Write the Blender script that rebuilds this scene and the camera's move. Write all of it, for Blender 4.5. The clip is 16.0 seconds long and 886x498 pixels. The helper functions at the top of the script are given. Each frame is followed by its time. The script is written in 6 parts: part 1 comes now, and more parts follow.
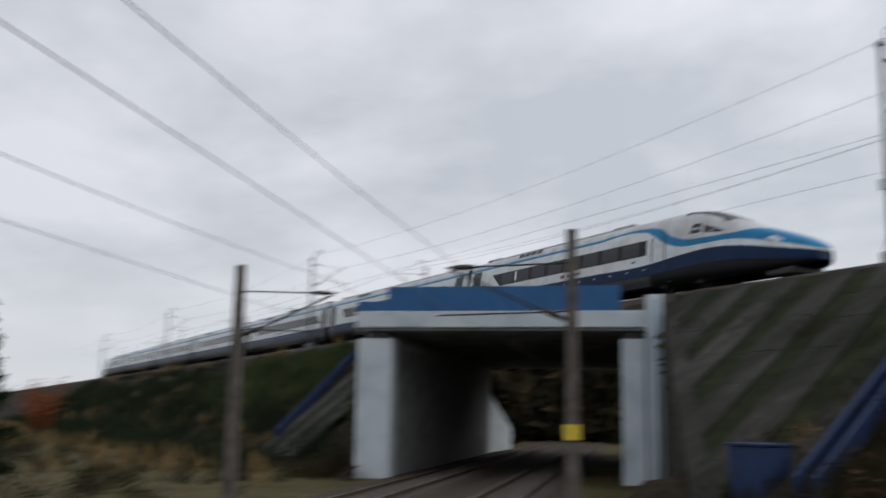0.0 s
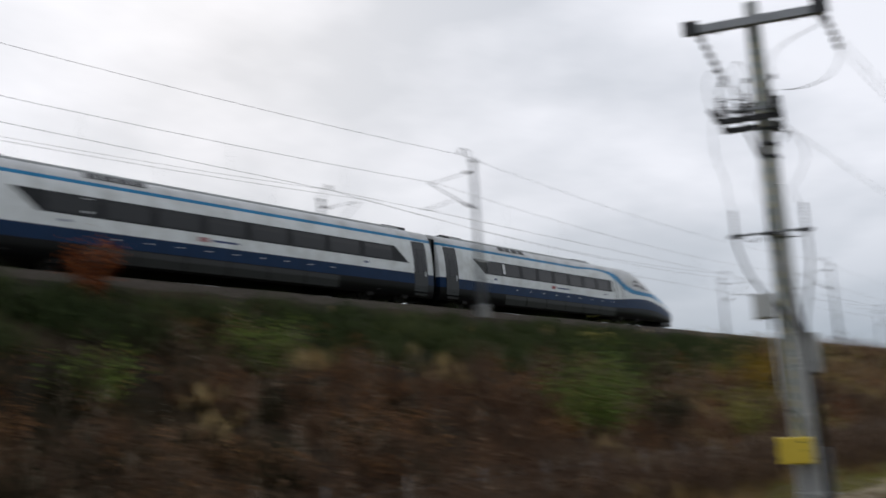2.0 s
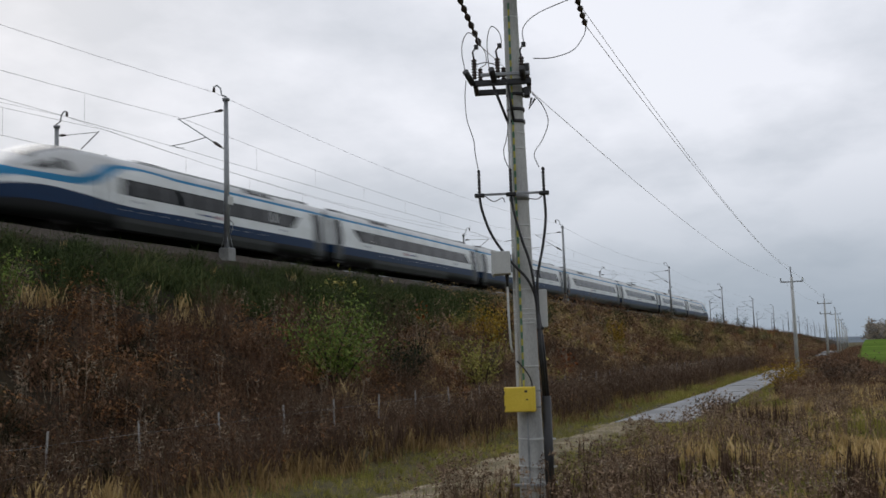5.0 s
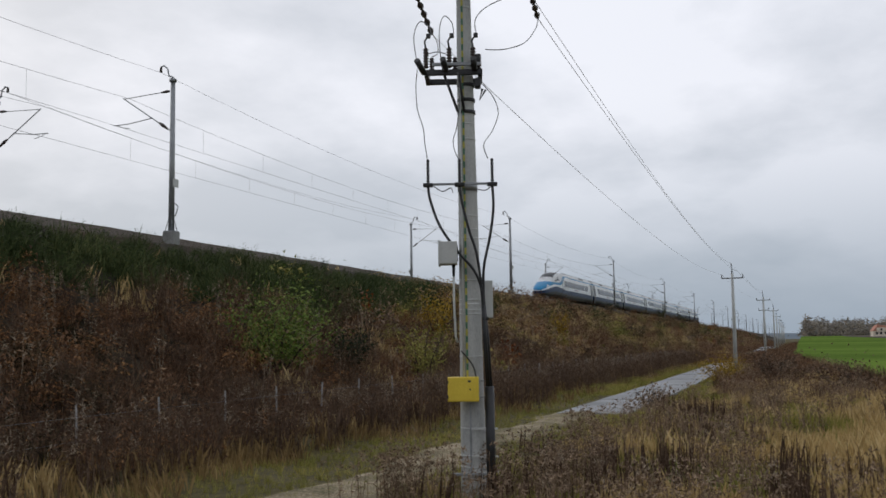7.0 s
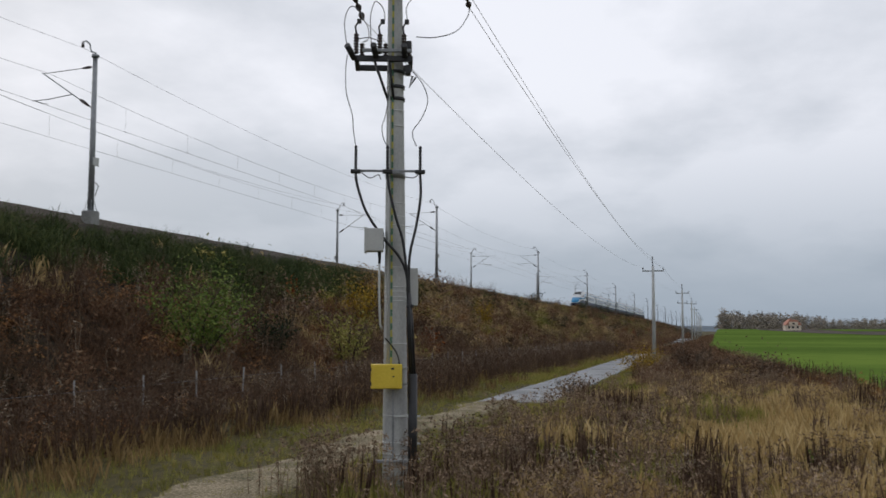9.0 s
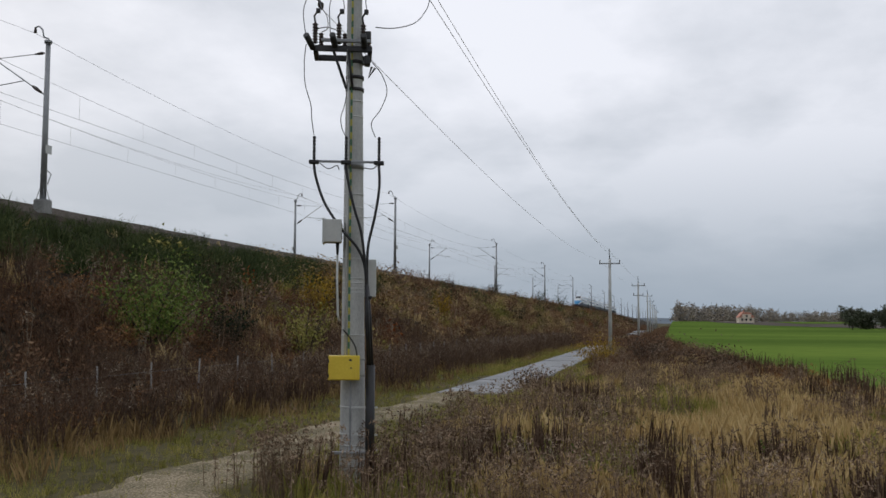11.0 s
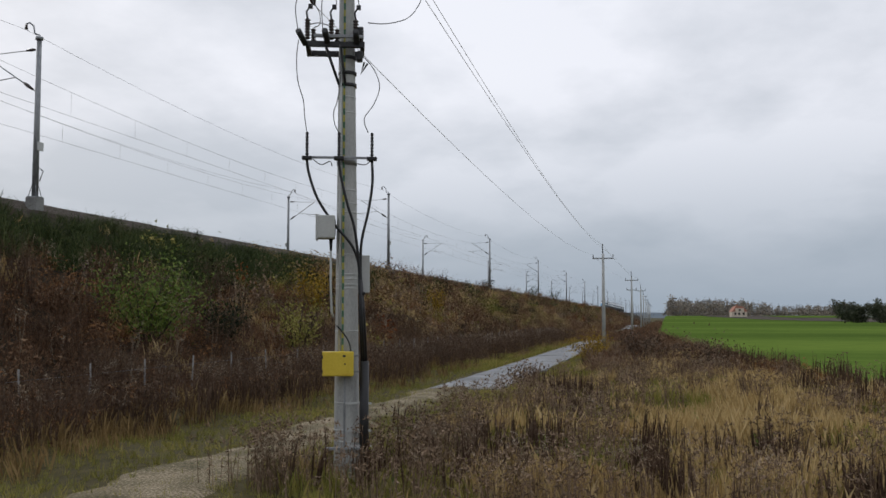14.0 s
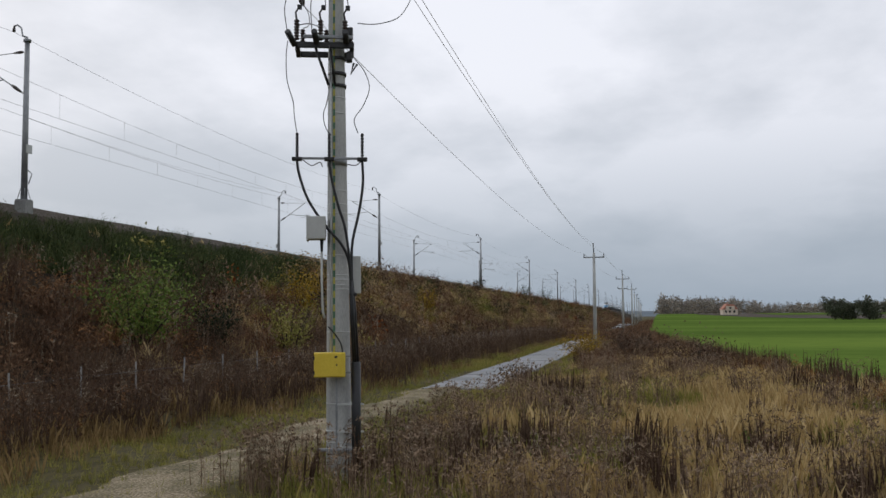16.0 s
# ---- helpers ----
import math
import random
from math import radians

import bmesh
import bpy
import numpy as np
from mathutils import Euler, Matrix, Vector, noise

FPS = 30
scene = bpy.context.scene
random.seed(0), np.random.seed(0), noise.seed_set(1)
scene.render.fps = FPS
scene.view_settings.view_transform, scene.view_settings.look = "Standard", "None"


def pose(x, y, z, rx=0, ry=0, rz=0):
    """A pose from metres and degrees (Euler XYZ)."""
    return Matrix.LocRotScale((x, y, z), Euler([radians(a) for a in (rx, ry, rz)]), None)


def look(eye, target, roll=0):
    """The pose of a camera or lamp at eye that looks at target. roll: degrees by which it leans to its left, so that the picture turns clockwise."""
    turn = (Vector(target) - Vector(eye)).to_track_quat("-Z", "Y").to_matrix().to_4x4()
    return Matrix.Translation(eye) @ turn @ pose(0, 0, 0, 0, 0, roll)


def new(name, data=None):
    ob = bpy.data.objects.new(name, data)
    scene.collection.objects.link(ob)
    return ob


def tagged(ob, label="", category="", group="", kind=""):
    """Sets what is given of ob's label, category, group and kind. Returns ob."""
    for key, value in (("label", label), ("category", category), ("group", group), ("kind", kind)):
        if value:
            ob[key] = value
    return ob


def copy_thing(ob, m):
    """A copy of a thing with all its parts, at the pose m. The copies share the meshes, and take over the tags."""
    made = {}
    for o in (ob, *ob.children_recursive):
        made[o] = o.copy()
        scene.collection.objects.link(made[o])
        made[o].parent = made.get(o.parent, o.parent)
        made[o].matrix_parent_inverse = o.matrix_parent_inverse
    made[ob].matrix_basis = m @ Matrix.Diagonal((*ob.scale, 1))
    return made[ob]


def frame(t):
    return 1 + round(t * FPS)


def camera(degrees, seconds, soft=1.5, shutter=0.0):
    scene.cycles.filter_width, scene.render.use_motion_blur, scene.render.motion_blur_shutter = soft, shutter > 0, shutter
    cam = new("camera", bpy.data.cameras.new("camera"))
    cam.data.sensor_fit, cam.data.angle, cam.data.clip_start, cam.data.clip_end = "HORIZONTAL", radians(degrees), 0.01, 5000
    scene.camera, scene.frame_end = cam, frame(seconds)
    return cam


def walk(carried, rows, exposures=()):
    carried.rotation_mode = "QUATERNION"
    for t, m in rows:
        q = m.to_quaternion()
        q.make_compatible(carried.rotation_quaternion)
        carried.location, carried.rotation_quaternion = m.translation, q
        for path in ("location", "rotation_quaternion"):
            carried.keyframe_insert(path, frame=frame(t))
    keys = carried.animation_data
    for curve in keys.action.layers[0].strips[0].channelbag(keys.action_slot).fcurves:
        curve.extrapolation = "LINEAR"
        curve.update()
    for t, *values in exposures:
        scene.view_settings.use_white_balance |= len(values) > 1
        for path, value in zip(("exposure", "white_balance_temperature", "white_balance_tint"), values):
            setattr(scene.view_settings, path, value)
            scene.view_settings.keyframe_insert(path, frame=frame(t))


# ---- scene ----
import collections

EYE = (0.0, 0.0, 2.35)
cam = camera(48.76, 16.0, soft=1.5, shutter=0.7)
# seconds, yaw, pitch, roll
PATH = [
    (0.0, 62.592, 9.725, -0.946),
    (0.1, 59.619, 10.154, -0.483),
    (0.3, 48.196, 11.125, 0.706),
    (0.5, 36.482, 12.352, 1.759),
    (0.7, 24.832, 13.437, 2.133),
    (0.9, 13.244, 13.490, 1.812),
    (1.0, 7.088, 13.091, 2.165),
    (1.1, 0.504, 13.188, 2.497),
    (1.3, -13.375, 12.880, 2.141),
    (1.5, -28.061, 12.003, 3.331),
    (1.7, -39.984, 11.170, 3.707),
    (1.9, -47.894, 10.496, 3.452),
    (2.0, -51.315, 9.903, 3.201),
    (2.5, -58.983, 8.252, 2.771),
    (3.0, -62.036, 7.420, 2.878),
    (3.5, -63.811, 6.977, 2.831),
    (4.0, -64.709, 6.663, 2.624),
    (6.5, -68.670, 5.543, 0.854),
    (7.0, -69.516, 5.466, 0.809),
    (7.5, -70.451, 5.449, 0.612),
    (8.0, -71.421, 5.237, 0.220),
    (8.5, -72.684, 4.969, -0.086),
    (9.0, -73.939, 4.715, -0.127),
    (11.5, -76.641, 4.131, -0.379),
    (12.0, -76.760, 4.001, -0.509),
    (12.5, -76.500, 3.880, -0.532),
    (13.0, -76.618, 3.979, -0.368),
    (13.5, -76.651, 4.026, -0.209),
    (14.0, -76.759, 3.970, 0.003),
    (14.5, -76.994, 3.960, 0.072),
    (15.0, -77.176, 3.910, 0.061),
    (15.5, -77.210, 3.911, 0.230),
    (16.0, -77.256, 3.973, 0.459),
]
walk(cam, [(t, pose(*EYE, 90 + p, r, y)) for t, y, p, r in PATH])

# ---- sky and light: an overcast November day ----
SUN_UP, SUN_ROUND = radians(28), radians(38)
world = bpy.data.worlds.new("overcast")
scene.world = world
world.use_nodes = True
wn, wl = world.node_tree.nodes, world.node_tree.links
wn.clear()


def wnode(kind, **values):
    n = wn.new(kind)
    for k, v in values.items():
        n.inputs[k].default_value = v
    return n


w_out, w_bg = wn.new("ShaderNodeOutputWorld"), wn.new("ShaderNodeBackground")
w_sky = wn.new("ShaderNodeTexSky")
w_sky.sky_type, w_sky.sun_disc, w_sky.sun_elevation, w_sky.sun_rotation = "NISHITA", False, SUN_UP, SUN_ROUND
w_sky.air_density, w_sky.dust_density = 1.0, 3.0
w_co = wn.new("ShaderNodeTexCoord")
w_sep = wn.new("ShaderNodeSeparateXYZ")
wl.new(w_co.outputs["Generated"], w_sep.inputs[0])
# the cloud sheet is projected on a plane overhead, so that clouds flatten towards the horizon
w_up = wnode("ShaderNodeMath"); w_up.operation = "ADD"; w_up.inputs[1].default_value = 0.28
wl.new(w_sep.outputs["Z"], w_up.inputs[0])
w_flat = wn.new("ShaderNodeVectorMath"); w_flat.operation = "DIVIDE"
w_comb = wn.new("ShaderNodeCombineXYZ")
for k in range(3):
    wl.new(w_up.outputs[0], w_comb.inputs[k])
wl.new(w_co.outputs["Generated"], w_flat.inputs[0])
wl.new(w_comb.outputs[0], w_flat.inputs[1])
w_big = wnode("ShaderNodeTexNoise", Scale=1.35, Detail=5.0, Roughness=0.45, Distortion=0.3)
w_fine = wnode("ShaderNodeTexNoise", Scale=4.5, Detail=6.0, Roughness=0.55)
wl.new(w_flat.outputs[0], w_big.inputs["Vector"])
wl.new(w_flat.outputs[0], w_fine.inputs["Vector"])
w_mixn = wnode("ShaderNodeMix"); w_mixn.inputs[0].default_value = 0.3
wl.new(w_big.outputs["Fac"], w_mixn.inputs[2])
wl.new(w_fine.outputs["Fac"], w_mixn.inputs[3])
w_ramp = wn.new("ShaderNodeValToRGB")
w_ramp.color_ramp.elements[0].position, w_ramp.color_ramp.elements[0].color = 0.40, (0.59, 0.625, 0.692, 1)
w_ramp.color_ramp.elements[1].position, w_ramp.color_ramp.elements[1].color = 0.60, (0.86, 0.88, 0.952, 1)
wl.new(w_mixn.outputs[0], w_ramp.inputs[0])
# lower sky: bluer and dimmer haze
# the veiled sun brightens the cloud sheet on its side
w_dot = wn.new("ShaderNodeVectorMath"); w_dot.operation = "DOT_PRODUCT"
w_dot.inputs[1].default_value = (math.sin(SUN_ROUND) * math.cos(SUN_UP), math.cos(SUN_ROUND) * math.cos(SUN_UP), math.sin(SUN_UP))
wl.new(w_co.outputs["Generated"], w_dot.inputs[0])
w_glow = wn.new("ShaderNodeMapRange"); w_glow.interpolation_type = "SMOOTHSTEP"
w_glow.inputs[1].default_value, w_glow.inputs[2].default_value = -0.9, 1.0
w_glow.inputs[3].default_value, w_glow.inputs[4].default_value = 0.80, 1.0
wl.new(w_dot.outputs["Value"], w_glow.inputs[0])
w_lit = wn.new("ShaderNodeMix"); w_lit.data_type, w_lit.blend_type = "RGBA", "MULTIPLY"
w_lit.inputs[0].default_value = 1.0
wl.new(w_ramp.outputs[0], w_lit.inputs[6])
wl.new(w_glow.outputs[0], w_lit.inputs[7])
w_low = wn.new("ShaderNodeMapRange"); w_low.interpolation_type = "SMOOTHSTEP"
w_low.inputs[1].default_value, w_low.inputs[2].default_value = -0.03, 0.25
w_low.inputs[3].default_value, w_low.inputs[4].default_value = 0.0, 1.0
wl.new(w_sep.outputs["Z"], w_low.inputs[0])
w_haze = wn.new("ShaderNodeMix"); w_haze.data_type = "RGBA"
# the low haze is paler to the west than to the east
w_side = wn.new("ShaderNodeMapRange")
w_side.inputs[1].default_value, w_side.inputs[2].default_value = -1.0, 1.0
w_side.inputs[3].default_value, w_side.inputs[4].default_value = 1.0, 0.0
wl.new(w_sep.outputs["X"], w_side.inputs[0])
w_pale = wn.new("ShaderNodeMix"); w_pale.data_type = "RGBA"
w_pale.inputs[6].default_value, w_pale.inputs[7].default_value = (0.315, 0.38, 0.46, 1), (0.66, 0.69, 0.73, 1)
wl.new(w_side.outputs[0], w_pale.inputs[0])
wl.new(w_pale.outputs[2], w_haze.inputs[6])
wl.new(w_low.outputs[0], w_haze.inputs[0])
wl.new(w_lit.outputs[2], w_haze.inputs[7])
w_add = wn.new("ShaderNodeMix"); w_add.data_type = "RGBA"; w_add.inputs[0].default_value = 0.004
wl.new(w_haze.outputs[2], w_add.inputs[6])
wl.new(w_sky.outputs[0], w_add.inputs[7])
wl.new(w_add.outputs[2], w_bg.inputs["Color"])
w_bg.inputs["Strength"].default_value = 1.0
wl.new(w_bg.outputs[0], w_out.inputs[0])

sun = new("sun", bpy.data.lights.new("sun", "SUN"))
sun.data.energy, sun.data.angle, sun.data.color = 0.5, radians(25), (1.0, 0.96, 0.9)
sun.matrix_world = look((math.sin(SUN_ROUND) * 50, math.cos(SUN_ROUND) * 50, 50 * math.tan(SUN_UP)), (0, 0, 0))
scene.view_settings.exposure = 0.0


# ---- materials ----
def shader(name, rough=0.7, metal=0.0):
    m = bpy.data.materials.new(name)
    m.use_nodes = True
    n, l = m.node_tree.nodes, m.node_tree.links
    b = n["Principled BSDF"]
    b.inputs["Roughness"].default_value, b.inputs["Metallic"].default_value = rough, metal
    return m, n, l, b


def ramp_of(n, colours, lo=0.3, hi=0.7):
    r = n.new("ShaderNodeValToRGB")
    e = r.color_ramp.elements
    while len(e) < len(colours):
        e.new(0.5)
    for k, c in enumerate(colours):
        e[k].position = lo + (hi - lo) * k / max(1, len(colours) - 1)
        e[k].color = (*c, 1)
    return r


def surface(name, colours, scale=3.0, rough=0.8, metal=0.0, grain=40.0, bump=0.3, lo=0.35, hi=0.65, stretch=(1, 1, 1), mixgrain=0.35, dist=0.02):
    """Two scales of noise over the object's own space, with fine relief."""
    m, n, l, b = shader(name, rough, metal)
    co, mp = n.new("ShaderNodeTexCoord"), n.new("ShaderNodeMapping")
    mp.inputs["Scale"].default_value = stretch
    l.new(co.outputs["Object"], mp.inputs["Vector"])
    big, fine = n.new("ShaderNodeTexNoise"), n.new("ShaderNodeTexNoise")
    big.inputs["Scale"].default_value, big.inputs["Detail"].default_value = scale, 6
    fine.inputs["Scale"].default_value, fine.inputs["Detail"].default_value = grain, 4
    for t in (big, fine):
        l.new(mp.outputs[0], t.inputs["Vector"])
    mx = n.new("ShaderNodeMix")
    mx.inputs[0].default_value = mixgrain
    l.new(big.outputs["Fac"], mx.inputs[2])
    l.new(fine.outputs["Fac"], mx.inputs[3])
    r = ramp_of(n, colours, lo, hi)
    l.new(mx.outputs[0], r.inputs[0])
    l.new(r.outputs[0], b.inputs["Base Color"])
    if rough > 0.78:
        b.inputs["Specular IOR Level"].default_value = 0.15 if rough < 0.97 else 0.0
    if bump:
        bp = n.new("ShaderNodeBump")
        bp.inputs["Strength"].default_value, bp.inputs["Distance"].default_value = bump, dist
        l.new(fine.outputs["Fac"], bp.inputs["Height"])
        l.new(bp.outputs[0], b.inputs["Normal"])
    return m


def foliage(name, colours, patch=0.25, rough=0.75, lo=0.2, hi=0.8):
    """Leaves and blades: each takes its own tone, and tones drift over metres."""
    m, n, l, b = shader(name, rough)
    g, co, no = n.new("ShaderNodeNewGeometry"), n.new("ShaderNodeTexCoord"), n.new("ShaderNodeTexNoise")
    no.inputs["Scale"].default_value, no.inputs["Detail"].default_value = patch, 3
    l.new(co.outputs["Object"], no.inputs["Vector"])
    mx = n.new("ShaderNodeMix")
    mx.inputs[0].default_value = 0.55
    l.new(g.outputs["Random Per Island"], mx.inputs[2])
    l.new(no.outputs["Fac"], mx.inputs[3])
    r = ramp_of(n, colours, lo, hi)
    l.new(mx.outputs[0], r.inputs[0])
    l.new(r.outputs[0], b.inputs["Base Color"])
    b.inputs["Specular IOR Level"].default_value = 0.06
    return m


def plain(name, colour, rough=0.5, metal=0.0, vary=0.12):
    c = np.array(colour)
    return surface(name, [tuple(c * (1 - vary)), tuple(np.minimum(c * (1 + vary), 1))], 1.2, rough, metal, 25.0, 0.05)


M = dict(
    concrete=surface("concrete", [(0.24, 0.24, 0.23), (0.36, 0.36, 0.35), (0.44, 0.44, 0.42)], 1.3, 0.85, 0, 30, 0.3),
    pole_concrete=surface("pole_concrete", [(0.30, 0.305, 0.295), (0.42, 0.425, 0.41), (0.52, 0.52, 0.50)], 2.2, 0.85, 0, 45, 0.3, stretch=(1, 1, 0.35)),
    pale_concrete=surface("pale_painted_concrete", [(0.42, 0.47, 0.50), (0.55, 0.60, 0.63), (0.62, 0.66, 0.68)], 0.8, 0.8, 0, 22, 0.2),
    # a darker grey than the other concretes: deck, right abutment, wing wall, mast footings
    dark_concrete=surface("darker_concrete", [(0.12, 0.12, 0.12), (0.22, 0.22, 0.21), (0.30, 0.30, 0.29)], 0.6, 0.85, 0, 20, 0.3),
    blue_panel=surface("blue_panel", [(0.007, 0.085, 0.235), (0.010, 0.115, 0.30)], 0.7, 0.45, 0, 18, 0.05),
    steel=surface("galvanised_steel", [(0.20, 0.21, 0.22), (0.30, 0.31, 0.32), (0.36, 0.37, 0.38)], 2.0, 0.55, 0.6, 40, 0.1),
    dark_steel=surface("dark_steel", [(0.02, 0.02, 0.022), (0.05, 0.05, 0.052)], 3.0, 0.5, 0.4, 40, 0.1),
    rail_steel=surface("rail_steel", [(0.10, 0.07, 0.05), (0.20, 0.15, 0.11)], 3.0, 0.5, 0.5, 40, 0.1),
    wire=surface("wire_metal", [(0.10, 0.10, 0.105), (0.16, 0.16, 0.165)], 2.0, 0.5, 0.6, 20, 0.0),
    black=surface("black_rubber", [(0.008, 0.008, 0.009), (0.02, 0.02, 0.022)], 4.0, 0.5, 0, 40, 0.05),
    porcelain=surface("brown_porcelain", [(0.03, 0.02, 0.018), (0.06, 0.045, 0.04)], 4.0, 0.25, 0, 40, 0.0),
    yellow=surface("yellow_paint", [(0.60, 0.43, 0.03), (0.72, 0.54, 0.05)], 2.0, 0.45, 0, 30, 0.05),
    grey_box=surface("grey_enamel", [(0.42, 0.43, 0.42), (0.52, 0.53, 0.51)], 2.0, 0.5, 0, 30, 0.05),
    sleeper=surface("sleeper_concrete", [(0.16, 0.15, 0.14), (0.28, 0.27, 0.25)], 2.0, 0.9, 0, 30, 0.3),
    ballast=surface("ballast_stone", [(0.035, 0.029, 0.023), (0.075, 0.063, 0.051), (0.14, 0.118, 0.096)], 9.0, 0.9, 0, 28, 1.0, mixgrain=0.6, dist=0.06),
    asphalt=surface("worn_asphalt", [(0.13, 0.135, 0.14), (0.20, 0.205, 0.21), (0.27, 0.275, 0.28)], 0.5, 0.7, 0, 12, 0.3),
    sand=surface("sandy_track", [(0.06, 0.058, 0.026), (0.12, 0.102, 0.056), (0.26, 0.21, 0.135), (0.44, 0.365, 0.26)], 0.9, 0.95, 0, 22, 0.7, mixgrain=0.6, dist=0.02),
    soil=surface("rough_grassland_soil", [(0.04, 0.034, 0.014), (0.08, 0.066, 0.026), (0.12, 0.10, 0.04)], 0.35, 0.95, 0, 4.0, 0.8, mixgrain=0.5, dist=0.08),
    slope=surface("brown_slope", [(0.014, 0.014, 0.008), (0.028, 0.021, 0.012), (0.05, 0.034, 0.02)], 0.22, 0.95, 0, 3.0, 1.0, mixgrain=0.45, dist=0.12),
    crop=surface("winter_crop", [(0.066, 0.106, 0.024), (0.098, 0.156, 0.032), (0.152, 0.222, 0.044)], 0.02, 0.98, 0, 1.4, 0.5, stretch=(0.8, 0.3, 1), mixgrain=0.3, dist=0.05),
    plough=surface("ploughed_earth", [(0.05, 0.04, 0.03), (0.085, 0.065, 0.05)], 0.06, 0.95, 0, 0.8, 0.6, stretch=(0.3, 1.5, 1), dist=0.1),
    moss=surface("wet_moss", [(0.008, 0.011, 0.004), (0.015, 0.020, 0.006), (0.026, 0.031, 0.011)], 1.2, 0.95, 0, 14, 0.8, dist=0.04),
    low_ballast=surface("rusty_ballast", [(0.03, 0.024, 0.018), (0.07, 0.055, 0.042), (0.12, 0.097, 0.075)], 6.0, 0.9, 0, 24, 1.0, mixgrain=0.6, dist=0.05),
    paving=surface("mossy_slope_paving", [(0.015, 0.017, 0.009), (0.034, 0.033, 0.027), (0.066, 0.062, 0.055)], 0.7, 0.9, 0, 5.0, 0.7, stretch=(1.0, 0.25, 0.25), dist=0.05),
    plaster=plain("cream_plaster", (0.66, 0.58, 0.47), 0.85),
    tile=plain("orange_roof_tile", (0.44, 0.21, 0.15), 0.8),
    bark=surface("bark", [(0.035, 0.028, 0.022), (0.08, 0.065, 0.05)], 6, 0.95, 0, 60, 0.6),
    timber=surface("weathered_post", [(0.16, 0.15, 0.14), (0.30, 0.29, 0.27)], 5, 0.9, 0, 50, 0.4),
    old_concrete=surface("old_brown_concrete", [(0.07, 0.06, 0.05), (0.12, 0.105, 0.09), (0.17, 0.15, 0.13)], 2.2, 0.85, 0, 45, 0.3),
    dark_blue=surface("dull_blue_paint", [(0.006, 0.022, 0.075), (0.010, 0.035, 0.11)], 0.9, 0.7, 0, 18, 0.1),
    bright_wire=surface("aluminium_wire", [(0.48, 0.48, 0.49), (0.58, 0.58, 0.59)], 2.0, 0.7, 0.0, 20, 0.0),
    blue_pipe=surface("pale_blue_paint", [(0.24, 0.34, 0.42), (0.32, 0.42, 0.50)], 1.5, 0.6, 0, 20, 0.05),
    glass=None,
)
mg, gn, gl, gb = shader("tinted_train_glass", 0.06)
gb.inputs["Base Color"].default_value = (0.012, 0.015, 0.017, 1)
gb.inputs["Specular IOR Level"].default_value = 0.32
M["glass"] = mg


# ---- mesh helpers ----
def bm_object(name, bm, material, parent=None):
    me = bpy.data.meshes.new(name)
    bm.normal_update()
    bm.to_mesh(me)
    bm.free()
    for m in (material if isinstance(material, (list, tuple)) else [material]):
        me.materials.append(m)
    ob = new(name, me)
    if parent is not None:
        ob.parent = parent
    return ob


def part(name, bm, material, parent, label=""):
    ob = bm_object(name, bm, material, parent)
    return tagged(ob, label)


def thing(name, at=(0, 0, 0), rz=0.0, label="", category="", group="", kind=""):
    e = new(name)
    e.matrix_basis = pose(*at, 0, 0, rz)
    return tagged(e, label, category, group, kind)


def box(bm, lo, hi, bevel=0.0):
    geo = bmesh.ops.create_cube(bm, size=1.0)["verts"]
    for v in geo:
        v.co = Vector([lo[k] + (v.co[k] + 0.5) * (hi[k] - lo[k]) for k in range(3)])
    if bevel:
        edges = {e for v in geo for e in v.link_edges}
        bmesh.ops.bevel(bm, geom=list(edges), offset=bevel, segments=2, affect="EDGES", profile=0.6)


def boxed(lo, hi, bevel=0.0):
    bm = bmesh.new()
    box(bm, lo, hi, bevel)
    return bm


def tube(bm, points, radii, sides=8, cap=True, smooth=True):
    """A round bar along a line of points; radii: one number or one for each point."""
    pts = [Vector(p) for p in points]
    rr = [float(radii)] * len(pts) if isinstance(radii, (int, float)) else [float(q) for q in radii]
    rings = []
    side = None
    for i, p in enumerate(pts):
        d = (pts[min(i + 1, len(pts) - 1)] - pts[max(i - 1, 0)]).normalized()
        if side is None:
            side = d.orthogonal().normalized()
        side = (side - d * side.dot(d)).normalized()
        up = d.cross(side)
        rings.append([bm.verts.new(p + rr[i] * (math.cos(2 * math.pi * k / sides) * side + math.sin(2 * math.pi * k / sides) * up)) for k in range(sides)])
    for a, b in zip(rings, rings[1:]):
        for k in range(sides):
            f = bm.faces.new((a[k], a[(k + 1) % sides], b[(k + 1) % sides], b[k]))
            f.smooth = smooth
    if cap:
        bm.faces.new(rings[0][::-1])
        bm.faces.new(rings[-1])
    return bm


def tubed(points, radii, sides=8, smooth=True):
    return tube(bmesh.new(), points, radii, sides, smooth=smooth)


def sag(a, b, drop, n=16):
    a, b = Vector(a), Vector(b)
    return [a.lerp(b, k / n) - Vector((0, 0, 4 * drop * (k / n) * (1 - k / n))) for k in range(n + 1)]


